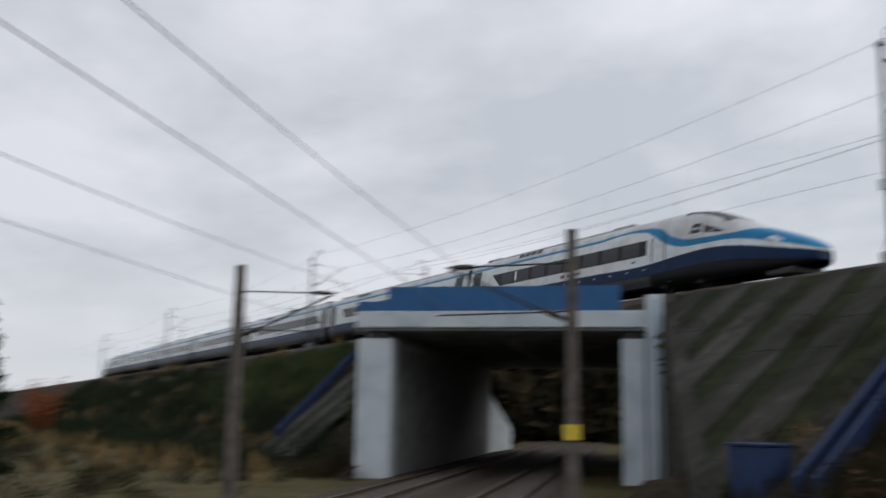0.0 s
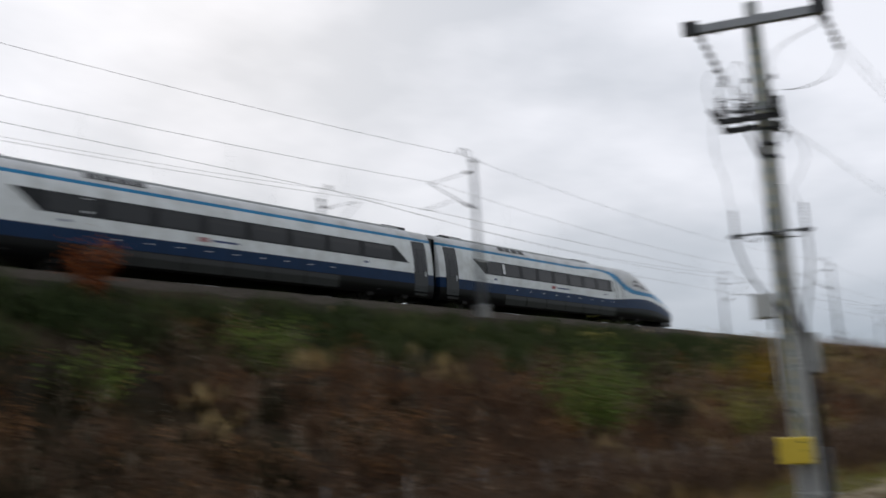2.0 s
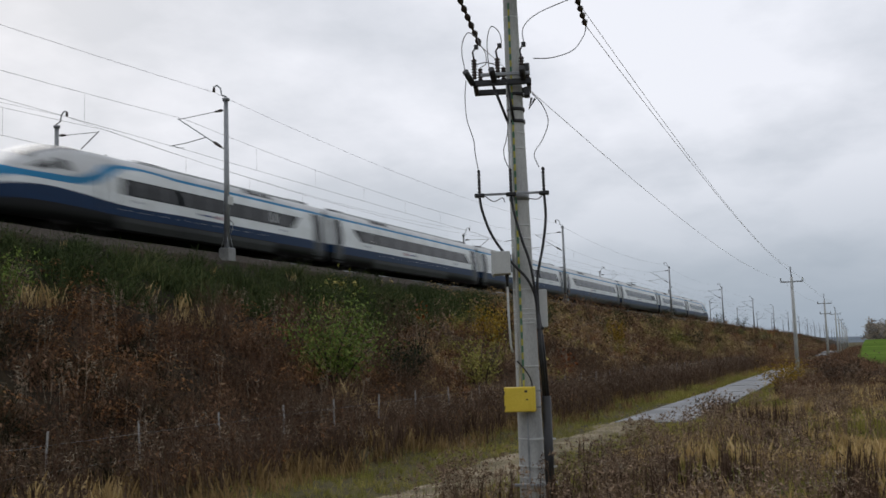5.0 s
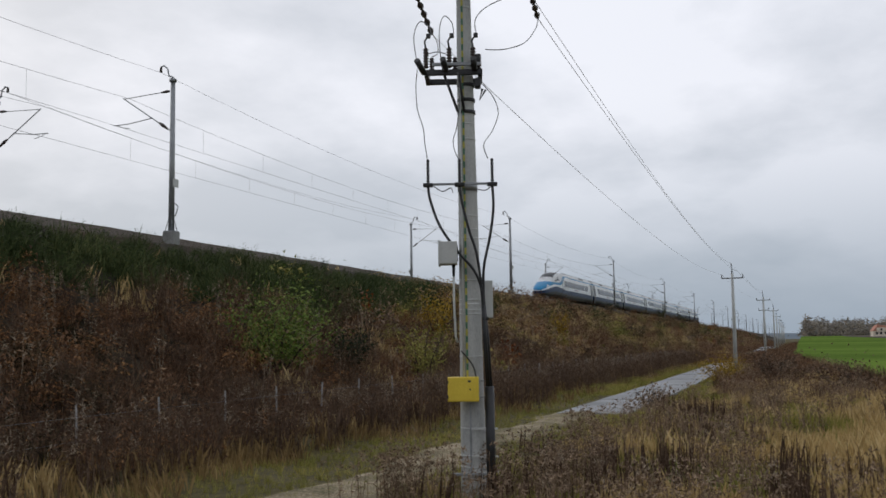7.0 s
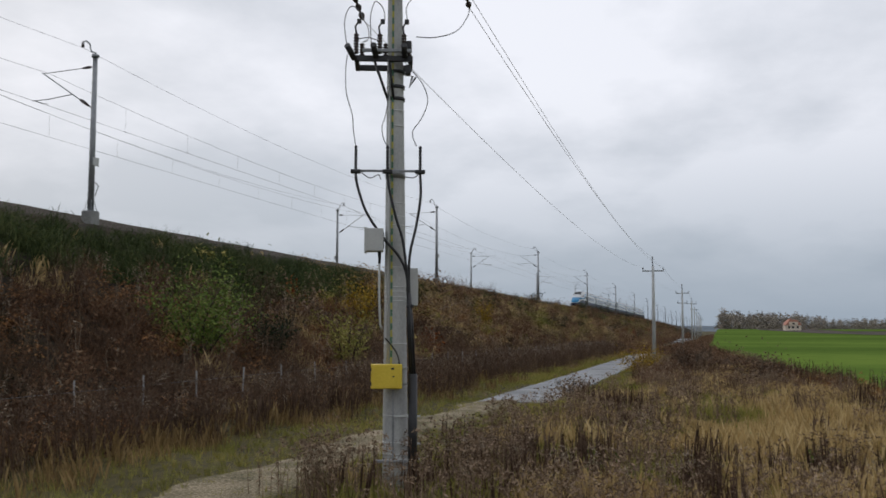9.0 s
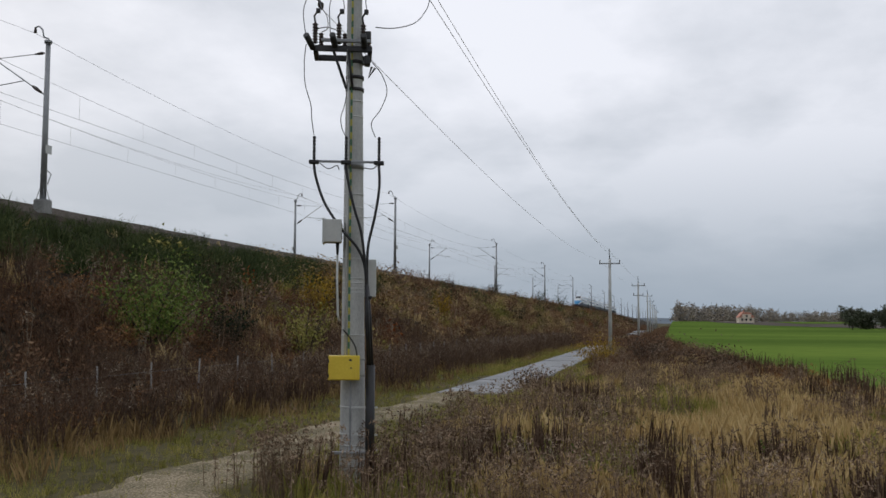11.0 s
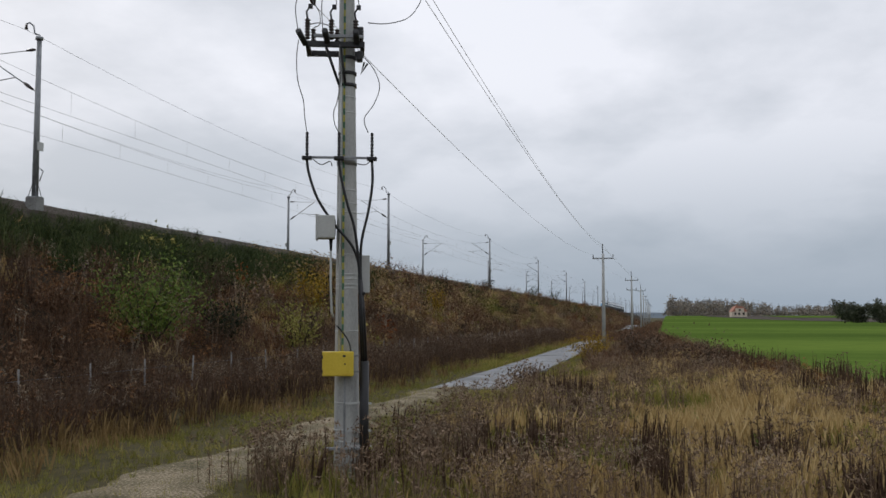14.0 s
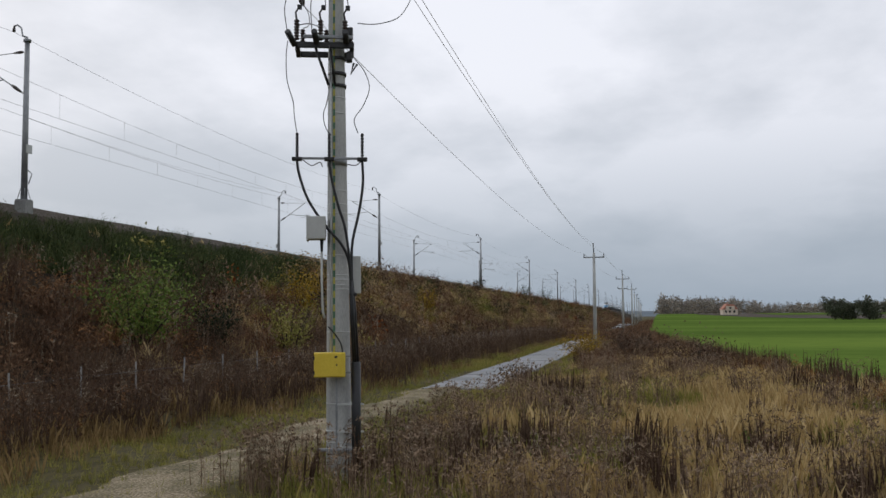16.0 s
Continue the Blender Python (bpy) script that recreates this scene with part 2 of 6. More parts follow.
def raw_mesh(name, verts, faces, material, parent=None, smooth=False):
    """verts (n, 3); faces (m, k), all of k corners."""
    verts, faces = np.asarray(verts, np.float32), np.asarray(faces, np.int32)
    me = bpy.data.meshes.new(name)
    me.vertices.add(len(verts))
    me.vertices.foreach_set("co", verts.ravel())
    me.loops.add(faces.size)
    me.loops.foreach_set("vertex_index", faces.ravel())
    me.polygons.add(len(faces))
    me.polygons.foreach_set("loop_start", np.arange(0, faces.size, faces.shape[1], dtype=np.int32))
    me.polygons.foreach_set("use_smooth", np.full(len(faces), smooth))
    me.materials.append(material)
    me.update(calc_edges=True)
    ob = new(name, me)
    if parent is not None:
        ob.parent = parent
    return ob


def grid_faces(nx, ny):
    i, j = np.meshgrid(np.arange(nx - 1), np.arange(ny - 1), indexing="ij")
    a = (i * ny + j).ravel()
    return np.stack([a, a + ny, a + ny + 1, a + 1], 1)


rng = np.random.default_rng(7)


def ripple(x, y, s, seed=0):
    """A cheap smooth field of bumps, -1 to 1."""
    r = np.random.default_rng(seed)
    out = np.zeros_like(x, dtype=float)
    for _ in range(6):
        a, p, k = r.uniform(0, 2 * math.pi), r.uniform(0, 6.28), r.uniform(0.6, 1.7) / s
        out += np.sin((x * math.cos(a) + y * math.sin(a)) * k * 2 * math.pi + p)
    return out / 3.2


# ---- the lie of the land ----
FALL = 0.0041            # the upper line runs downhill
RAIL_Z = 8.70            # top of rail abreast of the eye
TRACK_Y = (34.9, 40.4)   # centres of the two upper tracks
U, N = Vector((-0.788, 0.616, 0)), Vector((0.616, 0.788, 0))  # the lower line, and across it
P0 = Vector((-31.0, 11.3, 0))
LOW_Z = -0.3             # lower line's top of rail
GROUND = -0.5


def rail_z(x):
    return RAIL_Z - FALL * x


def low(s, o, z=0.0):
    """A place by metres along and across the lower line."""
    p = P0 + U * s + N * o
    return Vector((p.x, p.y, z))


def low_so(x, y):
    dx, dy = x - P0.x, y - P0.y
    return dx * U.x + dy * U.y, dx * N.x + dy * N.y


def bank_h(x, y):
    """Height of the railway embankment."""
    top = rail_z(x) - 0.75
    front = GROUND + (y - 17.0) / (31.2 - 17.0) * (top - GROUND)
    back = GROUND + (59.5 - y) / (59.5 - 45.2) * (top - GROUND)
    h = np.minimum(np.minimum(front, back), top)
    on = np.clip(np.minimum(h - GROUND, top - h + 0.15), 0, 1)
    return h + ripple(x, y, 5.0, 3) * 0.28 * on + ripple(x, y, 1.9, 4) * 0.10 * on


def ground_h(x, y):
    r = np.hypot(x, y)
    h = GROUND + 1.25 * np.clip(1 - r / 11.0, 0, 1) ** 1.3
    flat = np.clip(1 - np.abs(y - 8.4) / 2.6, 0, 1) * np.clip((x - 6) / 5.0, 0, 1)
    o = low_so(x, y)[1]
    bed = np.clip(1.6 - np.abs(o - 3.6) / 5.0, 0, 1)
    flat = np.maximum(flat, bed)
    h = h - 0.12 * bed * np.clip(r / 14 - 1, 0, 1) + ripple(x, y, 7.0, 8) * 0.12 * np.clip(r / 8, 0, 1) * np.clip(1 - (r - 90) / 60, 0, 1) * (1 - flat)
    return h


def build_ground():
    t = np.linspace(-1, 1, 210)
    ax = np.sinh(t * 6.2) / np.sinh(6.2) * 4200
    X, Y = np.meshgrid(ax + 18, ax + 4, indexing="ij")
    Z = ground_h(X, Y)
    ob = raw_mesh("ground", np.stack([X, Y, Z], 2).reshape(-1, 3), grid_faces(210, 210), M["soil"], smooth=True)
    tagged(ob, "rough brown grassland with dry autumn grass", "ground", kind="structure")


def stretched(lo, mid0, mid1, hi, fine, coarse):
    a = np.arange(mid0, mid1, fine)
    left = mid0 - np.cumsum(np.geomspace(fine, coarse, 40))
    right = mid1 + np.cumsum(np.geomspace(fine, coarse, 60))
    ax = np.concatenate([left[::-1], a, right])
    return ax[(ax > lo) & (ax < hi)]


def build_embankment():
    xs = stretched(-700, -95, 150, 1500, 0.9, 40)
    ys = np.concatenate([np.linspace(16.6, 31.6, 24), np.linspace(33, 44.5, 6), np.linspace(45.5, 60, 14)])
    X, Y = np.meshgrid(xs, ys, indexing="ij")
    Z = np.maximum(bank_h(X, Y), GROUND - 0.35)
    faces = grid_faces(len(xs), len(ys))
    v = np.stack([X, Y, Z], 2).reshape(-1, 3)
    c = v[faces].mean(1)
    s, o = low_so(c[:, 0], c[:, 1])
    hole = (o > -2.3) & (o < 11.7) & (s > -2) & (s < 90) & ((c[:, 2] < 6.8) | (s > 60))
    ob = raw_mesh("embankment", v, faces[~hole], M["slope"], smooth=True)
    tagged(ob, "high railway embankment overgrown with brown autumn brush", "embankment", kind="structure")


def build_upper_line():
    """Ballast, sleepers and rails of the two upper tracks."""
    xs = stretched(-700, -90, 130, 1500, 2.0, 40)
    prof = [(31.0, -0.95), (32.0, -0.72), (32.7, -0.20), (37.4, -0.17), (37.65, -0.25), (37.9, -0.17), (42.6, -0.20), (43.4, -0.72), (45.4, -0.95)]
    X = np.repeat(xs[:, None], len(prof), 1)
    Y = np.repeat(np.array([p[0] for p in prof])[None], len(xs), 0)
    Z = rail_z(X) + np.array([p[1] for p in prof])[None] + ripple(X, Y, 1.3, 5) * 0.03
    ob = raw_mesh("ballast", np.stack([X, Y, Z], 2).reshape(-1, 3), grid_faces(len(xs), len(prof)), M["ballast"], smooth=True)
    tagged(ob, "grey crushed-stone ballast bed of the upper tracks", "ballast", kind="structure")
    sl = boxed((-0.13, -1.3, -0.16), (0.13, 1.3, 0.0), 0.02)
    me = bm_object("sleeper", sl, M["sleeper"])
    base = me.data
    bpy.data.objects.remove(me)
    for ty, name in zip(TRACK_Y, ("near_track", "far_track")):
        track = thing(name, (0, 0, 0), 0, "steel railway track on concrete sleepers", "railway track", "upper tracks", "structure")
        for dy in (-0.753, 0.753):
            bm = bmesh.new()
            for x0, x1 in ((-700, 1500),):
                for lo, hi in (((-0.036, -0.045), (0.036, 0.0)), ((-0.011, -0.13), (0.011, -0.045)), ((-0.07, -0.15), (0.07, -0.13))):
                    y = ty + dy
                    vs = [bm.verts.new((x, y + b, rail_z(x) + c)) for x in (x0, x1) for b, c in ((lo[0], lo[1]), (hi[0], lo[1]), (hi[0], hi[1]), (lo[0], hi[1]))]
                    for k in range(4):
                        bm.faces.new((vs[k], vs[(k + 1) % 4], vs[4 + (k + 1) % 4], vs[4 + k]))
            part("rail", bm, M["rail_steel"], track)
        if name == "near_track":
            for k in range(150):
                x = -62 + k * 1.2
                q = new("sleeper", base)
                q.parent = track
                q.matrix_basis = pose(x, ty, rail_z(x) - 0.15)


def build_lower_line():
    for off, name in ((1.35, "lower_track"), (5.85, "lower_track")):
        track = thing(name, (0, 0, 0), 0, "rusty railway track on ballast passing under the bridge", "railway track", "lower tracks", "structure")
        bm = bmesh.new()
        prof = [(-2.5, GROUND - 0.05), (-1.7, LOW_Z - 0.15), (1.7, LOW_Z - 0.15), (2.1, GROUND - 0.05)]
        vs = []
        for s in np.linspace(-70, 190, 66):
            vs.append([bm.verts.new(low(s, off + a, z)) for a, z in prof])
        for a, b in zip(vs, vs[1:]):
            for k in range(3):
                bm.faces.new((a[k], a[k + 1], b[k + 1], b[k]))
        part("ballast_bed", bm, M["low_ballast"], track)
        for d in (-0.753, 0.753):
            bm = bmesh.new()
            for w, z0, z1 in ((0.036, -0.05, 0.0), (0.012, -0.13, -0.05), (0.07, -0.16, -0.13)):
                q = [bm.verts.new(low(s, off + d + e * w, LOW_Z + z)) for s in (-70, 190) for e, z in ((-1, z0), (1, z0), (1, z1), (-1, z1))]
                for k in range(4):
                    bm.faces.new((q[k], q[(k + 1) % 4], q[4 + (k + 1) % 4], q[4 + k]))
            part("rail", bm, M["rail_steel"], track)
        sl = bm_object("sleeper", boxed((-0.13, -1.3, -0.12), (0.13, 1.3, 0.03), 0.02), M["old_concrete"])
        base = sl.data
        bpy.data.objects.remove(sl)
        ang = math.degrees(math.atan2(U.y, U.x))
        for k in range(110):
            q = new("sleeper", base)
            q.parent = track
            p = low(-10 + k * 0.65, off, LOW_Z - 0.165)
            q.matrix_basis = pose(p.x, p.y, p.z, 0, 0, ang)


def along_low(bm, s0, s1, o0, o1, z0, z1, bevel=0.0):
    """A block that lies square to the lower line."""
    b2 = bmesh.new()
    box(b2, (s0, o0, z0), (s1, o1, z1), bevel)
    vm = {}
    for v in b2.verts:
        vm[v] = bm.verts.new(low(v.co.x, v.co.y, v.co.z))
    for f in b2.faces:
        bm.faces.new([vm[v] for v in reversed(f.verts)])
    b2.free()
    return bm


def build_revetment(u0, u1, edge, beyond):
    """Strips of paving up the slope, pale slabs and mossy ones by turns, ending at the wing wall."""
    rev = thing("slope_revetment", (0, 0, 0), 0, "mossy grey concrete slab paving on the embankment slope", "slope paving", kind="structure")
    lean = 0.26 if beyond else 0.7
    rr = random.Random(12)
    ys = np.linspace(17.3, 30.6, 8)
    u, k = u0, 0
    while u < u1:
        w = 1.05 if k % 2 else 1.55
        for c, d in zip(ys, ys[1:]):
            bm = bmesh.new()
            lift = (0.26 if k % 2 else 0.33) + 0.015 * rr.random()
            q = []
            for z in (0.0, 0.13):
                for a, y in ((u + 0.02, c + 0.008), (u + w - 0.02, c + 0.008), (u + w - 0.02, d - 0.008), (u + 0.02, d - 0.008)):
                    x = a - lean * (y - 18.0)
                    top = GROUND + (y - 17.0) / 14.2 * (rail_z(x) - 0.75 - GROUND)
                    q.append(bm.verts.new((x, y, top + lift + z)))
            for f in ((4, 5, 6, 7), (0, 1, 5, 4), (1, 2, 6, 5), (2, 3, 7, 6), (3, 0, 4, 7), (3, 2, 1, 0)):
                bm.faces.new([q[i] for i in f])
            geom = bm.verts[:] + bm.edges[:] + bm.faces[:]
            cut = bmesh.ops.bisect_plane(bm, geom=geom, plane_co=low(0, edge), plane_no=N, clear_inner=beyond, clear_outer=not beyond)
            if len(bm.verts) < 6:
                bm.free()
                continue
            bmesh.ops.edgenet_fill(bm, edges=[e for e in cut["geom_cut"] if isinstance(e, bmesh.types.BMEdge)])
            part("slab", bm, M["moss"] if k % 2 else M["paving"], rev)
        u += w
        k += 1


def slope_stair(bot, top):
    dr = thing("slope_stair", (0, 0, 0), 0, "blue steel stair with rails down the embankment slope", "stair", "slope stairs")
    for sx in (-0.3, 0.3):
        off = Vector((sx, 0, 0))
        bm = bmesh.new()
        vs = [bm.verts.new(p + off + Vector((e, 0, h))) for p in (bot, top) for e, h in ((-0.06, 0.0), (0.06, 0.0), (0.06, 0.62), (-0.06, 0.62))]
        for k in range(4):
            bm.faces.new((vs[k], vs[(k + 1) % 4], vs[4 + (k + 1) % 4], vs[4 + k]))
        bm.faces.new(vs[3::-1])
        bm.faces.new(vs[4:])
        part("side_panel", bm, M["dark_blue"], dr)
    for k in range(28):
        p = bot.lerp(top, (k + 0.5) / 28)
        part("tread", boxed((p.x - 0.235, p.y - 0.14, p.z + 0.02), (p.x + 0.235, p.y + 0.14, p.z + 0.07), 0.01), M["dark_blue"], dr)


def build_bridge():
    br = thing("railway_bridge", (0, 0, 0), 0, "concrete railway bridge with blue parapet panels over a lower line", "bridge", kind="structure")
    S0 = 14.3

    def blk(name, s0, s1, o0, o1, z0, z1, mat, bevel=0.04, label="", parent=None):
        return part(name, along_low(bmesh.new(), s0, s1, o0, o1, z0, z1, bevel), M[mat], parent or br, label)

    blk("abutment_wall", S0 + 1.2, 50, -2.5, -1.1, -0.9, 6.35, "concrete", 0.05, "grey concrete abutment wall")
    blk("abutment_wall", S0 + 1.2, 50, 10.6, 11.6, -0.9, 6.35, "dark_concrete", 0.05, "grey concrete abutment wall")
    blk("column", S0 - 0.1, S0 + 1.2, -2.6, -0.9, -0.9, 6.0, "pale_concrete", 0.08, "pale concrete portal column")
    blk("column", S0 - 0.1, S0 + 1.2, 9.9, 10.95, -0.9, 6.0, "pale_concrete", 0.08, "pale concrete portal column")
    blk("bearing", S0 + 0.1, S0 + 0.9, -2.1, -1.1, 6.0, 6.35, "black", 0.02)
    blk("bearing", S0 + 0.1, S0 + 0.9, 10.0, 10.8, 6.0, 6.35, "black", 0.02)
    blk("edge_beam", S0 - 0.35, S0 + 0.75, -2.65, 11.0, 6.5, 7.28, "pale_concrete", 0.05, "pale concrete edge beam")
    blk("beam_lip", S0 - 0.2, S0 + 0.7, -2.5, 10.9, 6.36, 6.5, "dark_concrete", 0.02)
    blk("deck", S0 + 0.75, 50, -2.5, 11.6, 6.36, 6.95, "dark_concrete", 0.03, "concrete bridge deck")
    blk("wing_pillar", S0 - 0.9, S0 + 0.35, 11.03, 11.75, -0.9, 7.95, "pale_concrete", 0.06, "pale blue-grey wing wall pillar")
    part("drain_pipe", tubed([low(S0 - 0.98, 11.5, -0.6), low(S0 - 0.98, 11.5, 7.7)], 0.09, 8), M["blue_pipe"], br, "pale blue downpipe")
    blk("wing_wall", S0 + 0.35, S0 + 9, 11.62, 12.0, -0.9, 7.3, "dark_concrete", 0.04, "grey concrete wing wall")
    bm = bmesh.new()
    rows = []
    for s in np.linspace(-6.5, S0 - 0.95, 14):
        row = []
        for o in (11.75, 12.32):
            p = low(s, o)
            z = max(GROUND + (p.y - 17.0) / 14.2 * (rail_z(p.x) - 0.75 - GROUND), GROUND) + 0.46
            row += [bm.verts.new(low(s, o, -0.9)), bm.verts.new(low(s, o, z))]
        rows.append(row)
    for a, b in zip(rows, rows[1:]):
        for i, j in ((0, 1), (1, 3), (3, 2)):
            bm.faces.new((a[i], b[i], b[j], a[j]))
    bm.faces.new([rows[0][k] for k in (0, 1, 3, 2)])
    part("wing_wall", bm, M["paving"], br, "low sloping concrete wing wall")
    # splayed wing at the far end, its top falling with the bank
    bm = bmesh.new()
    q = [bm.verts.new(low(s, o, z)) for s, o, z in ((50.1, -1.9, -0.9), (57.5, -0.2, -0.9), (57.5, -0.2, 1.4), (50.1, -1.9, 5.6), (50.1, -2.5, -0.9), (57.3, -0.8, -0.9), (57.3, -0.8, 1.4), (50.1, -2.5, 5.6))]
    for f in ((0, 1, 2, 3), (7, 6, 5, 4), (3, 2, 6, 7), (1, 5, 6, 2), (0, 3, 7, 4), (0, 4, 5, 1)):
        bm.faces.new([q[k] for k in f])
    part("wing_wall", bm, M["pale_concrete"], br, "pale splayed wing wall")
    # parapet: panels between posts, one lower panel at the far corner
    span = np.linspace(-1.1, 9.9, 8)
    for a, b in zip(span, span[1:]):
        pa = blk("parapet_panel", S0 - 0.30, S0 - 0.22, a + 0.004, b - 0.004, 7.3, 8.45, "blue_panel", 0.01, "blue sheet parapet panel")
        part("post", along_low(bmesh.new(), S0 - 0.2, S0 - 0.1, a - 0.03, a + 0.05, 7.29, 8.4, 0.01), M["steel"], pa)
    blk("parapet_panel", S0 - 0.30, S0 - 0.22, -2.6, -1.11, 7.3, 7.75, "blue_panel", 0.01, "low blue parapet panel")
    build_revetment(-39.0, -17.6, 12.3, True)
    build_revetment(-57.6, -51.5, -3.3, False)
    slope_stair(Vector((-16.6, 18.0, 0.5)), Vector((-19.8, 30.9, 8.15)))
    slope_stair(Vector((-57.6, 18.6, 0.8)), Vector((-70.6, 29.2, 7.1)))
    cb = thing("drain_box", (-18.4, 18.4, 0.9), 0, "blue painted drain inlet box on the slope", "drain box")
    part("body", boxed((-0.55, -0.5, -0.6), (0.55, 0.5, 0.85), 0.04), M["dark_blue"], cb)
    part("lid", boxed((-0.6, -0.55, 0.86), (0.6, 0.55, 0.93), 0.02), M["dark_blue"], cb)


def track_mid(x):
    return np.interp(x, [4, 8, 14, 20, 31, 38.5], [9.2, 8.7, 8.35, 8.55, 8.7, 8.5])


def road_edges(x):
    """Both edges of the service road."""
    return np.interp(x, [37, 60, 112, 116, 180, 640], [6.6, 6.75, 7.6, 7.6, 7.6, 9.3]), np.interp(x, [37, 60, 112, 116, 180, 640], [9.35, 9.5, 10.25, 10.2, 9.9, 11.7])


def build_roads():
    # service road: cast slabs side by side
    road = thing("service_road", (0, 0, 0), 0, "wet grey concrete-slab service road along the embankment", "road", kind="structure")
    x = 37.5
    k = 0
    while x < 640:
        ln = 3.0 if x < 140 else 24.0
        z = GROUND + 0.02 + 0.008 * math.sin(k * 2.4) + (0 if x < 150 else min(0.012 * (x - 150), 1.2))
        if 116 < x < 180 or x > 230:
            x += ln
            continue
        y0, y1 = road_edges(x)
        bm = boxed((x, y0, z - 0.15), (x + ln - 0.025, y1, z + 0.05), 0.0)
        part("slab", bm, M["asphalt"], road)
        x += ln
        k += 1
    # sandy track that joins it
    xs = np.linspace(4, 38.2, 80)
    mid = track_mid(xs)
    wid = 1.0 + 0.25 * np.sin(xs * 0.9) + 0.15 * np.sin(xs * 2.3 + 1)
    rows = []
    for a in np.linspace(-1, 1, 11):
        y = mid + a * wid + 0.12 * np.sin(xs * 3.1 + a * 4)
        rows.append(np.stack([xs, y, ground_h(xs, y) + 0.06 + 0.03 * (1 - a * a) - 0.10 * abs(a) ** 5 + 0.012 * np.sin(xs * 5 + a * 7)], 1))
    v = np.stack(rows, 1).reshape(-1, 3)
    ob = raw_mesh("sandy_track", v, grid_faces(80, 11), M["sand"], smooth=True)
    tagged(ob, "rutted pale sandy track joining the service road", "track", kind="structure")


def field_edge(x):
    return np.interp(x, [0, 20, 36, 48, 70, 158, 300, 700], [-14, -10, -7.4, -5.6, -2.8, 2.6, 3.6, 5.5])


def far_rise(x):
    """The land beyond the crop climbs gently."""
    return np.clip(np.asarray(x, float) - 250, 0, 650) * 0.0064


def build_fields():
    xs = np.concatenate([np.arange(6, 120, 2.0), np.geomspace(120, 790, 50)])
    f = np.linspace(0, 1, 30) ** 2
    X = np.repeat(xs[:, None], 30, 1)
    Y = field_edge(xs)[:, None] - f[None] * 700
    Z = GROUND + 0.22 + np.clip(ripple(X, Y, 40, 12), -1, 1) * 0.04 + far_rise(X)
    ob = raw_mesh("green_field", np.stack([X, Y, Z], 2).reshape(-1, 3), grid_faces(len(xs), 30), M["crop"], smooth=True)
    tagged(ob, "bright green field of young winter crop", "field", kind="structure")
    # the ploughed land begins behind a slanting edge
    ys = -22 - np.linspace(0, 1, 30) ** 2 * 1500
    near = np.interp(ys, [-400, -120, -60, -36, -22], [345, 350, 372, 470, 690])
    g = np.linspace(0, 1, 20)
    X = near[:, None] + g[None] * (795 - near[:, None])
    Y = np.repeat(ys[:, None], 20, 1)
    Z = GROUND + 0.34 + np.clip(ripple(X, Y, 40, 12), -1, 1) * 0.04 + far_rise(X)
    ob = raw_mesh("ploughed_field", np.stack([X, Y, Z], 2).reshape(-1, 3), grid_faces(30, 20)[:, ::-1], M["plough"], smooth=True)
    tagged(ob, "bare brown ploughed field beyond the crop", "field", kind="structure")
    xs = np.linspace(560, 760, 12)
    X = np.repeat(xs[:, None], 12, 1)
    Y = -62 - np.linspace(0, 1, 12)[None] * 500 + np.zeros_like(X)
    ob = raw_mesh("far_meadow", np.stack([X, Y, GROUND + 0.46 + far_rise(X)], 2).reshape(-1, 3), grid_faces(12, 12), M["crop"], smooth=True)
    tagged(ob, "strip of green meadow near the farm", "field", kind="structure")


# ---- overhead line ----
MAST_X = [-221.0, -156.0, -90.0, -24.7, 44.0, 108.4, 172.7, 237.6] + [302 + 64.5 * k for k in range(11)]


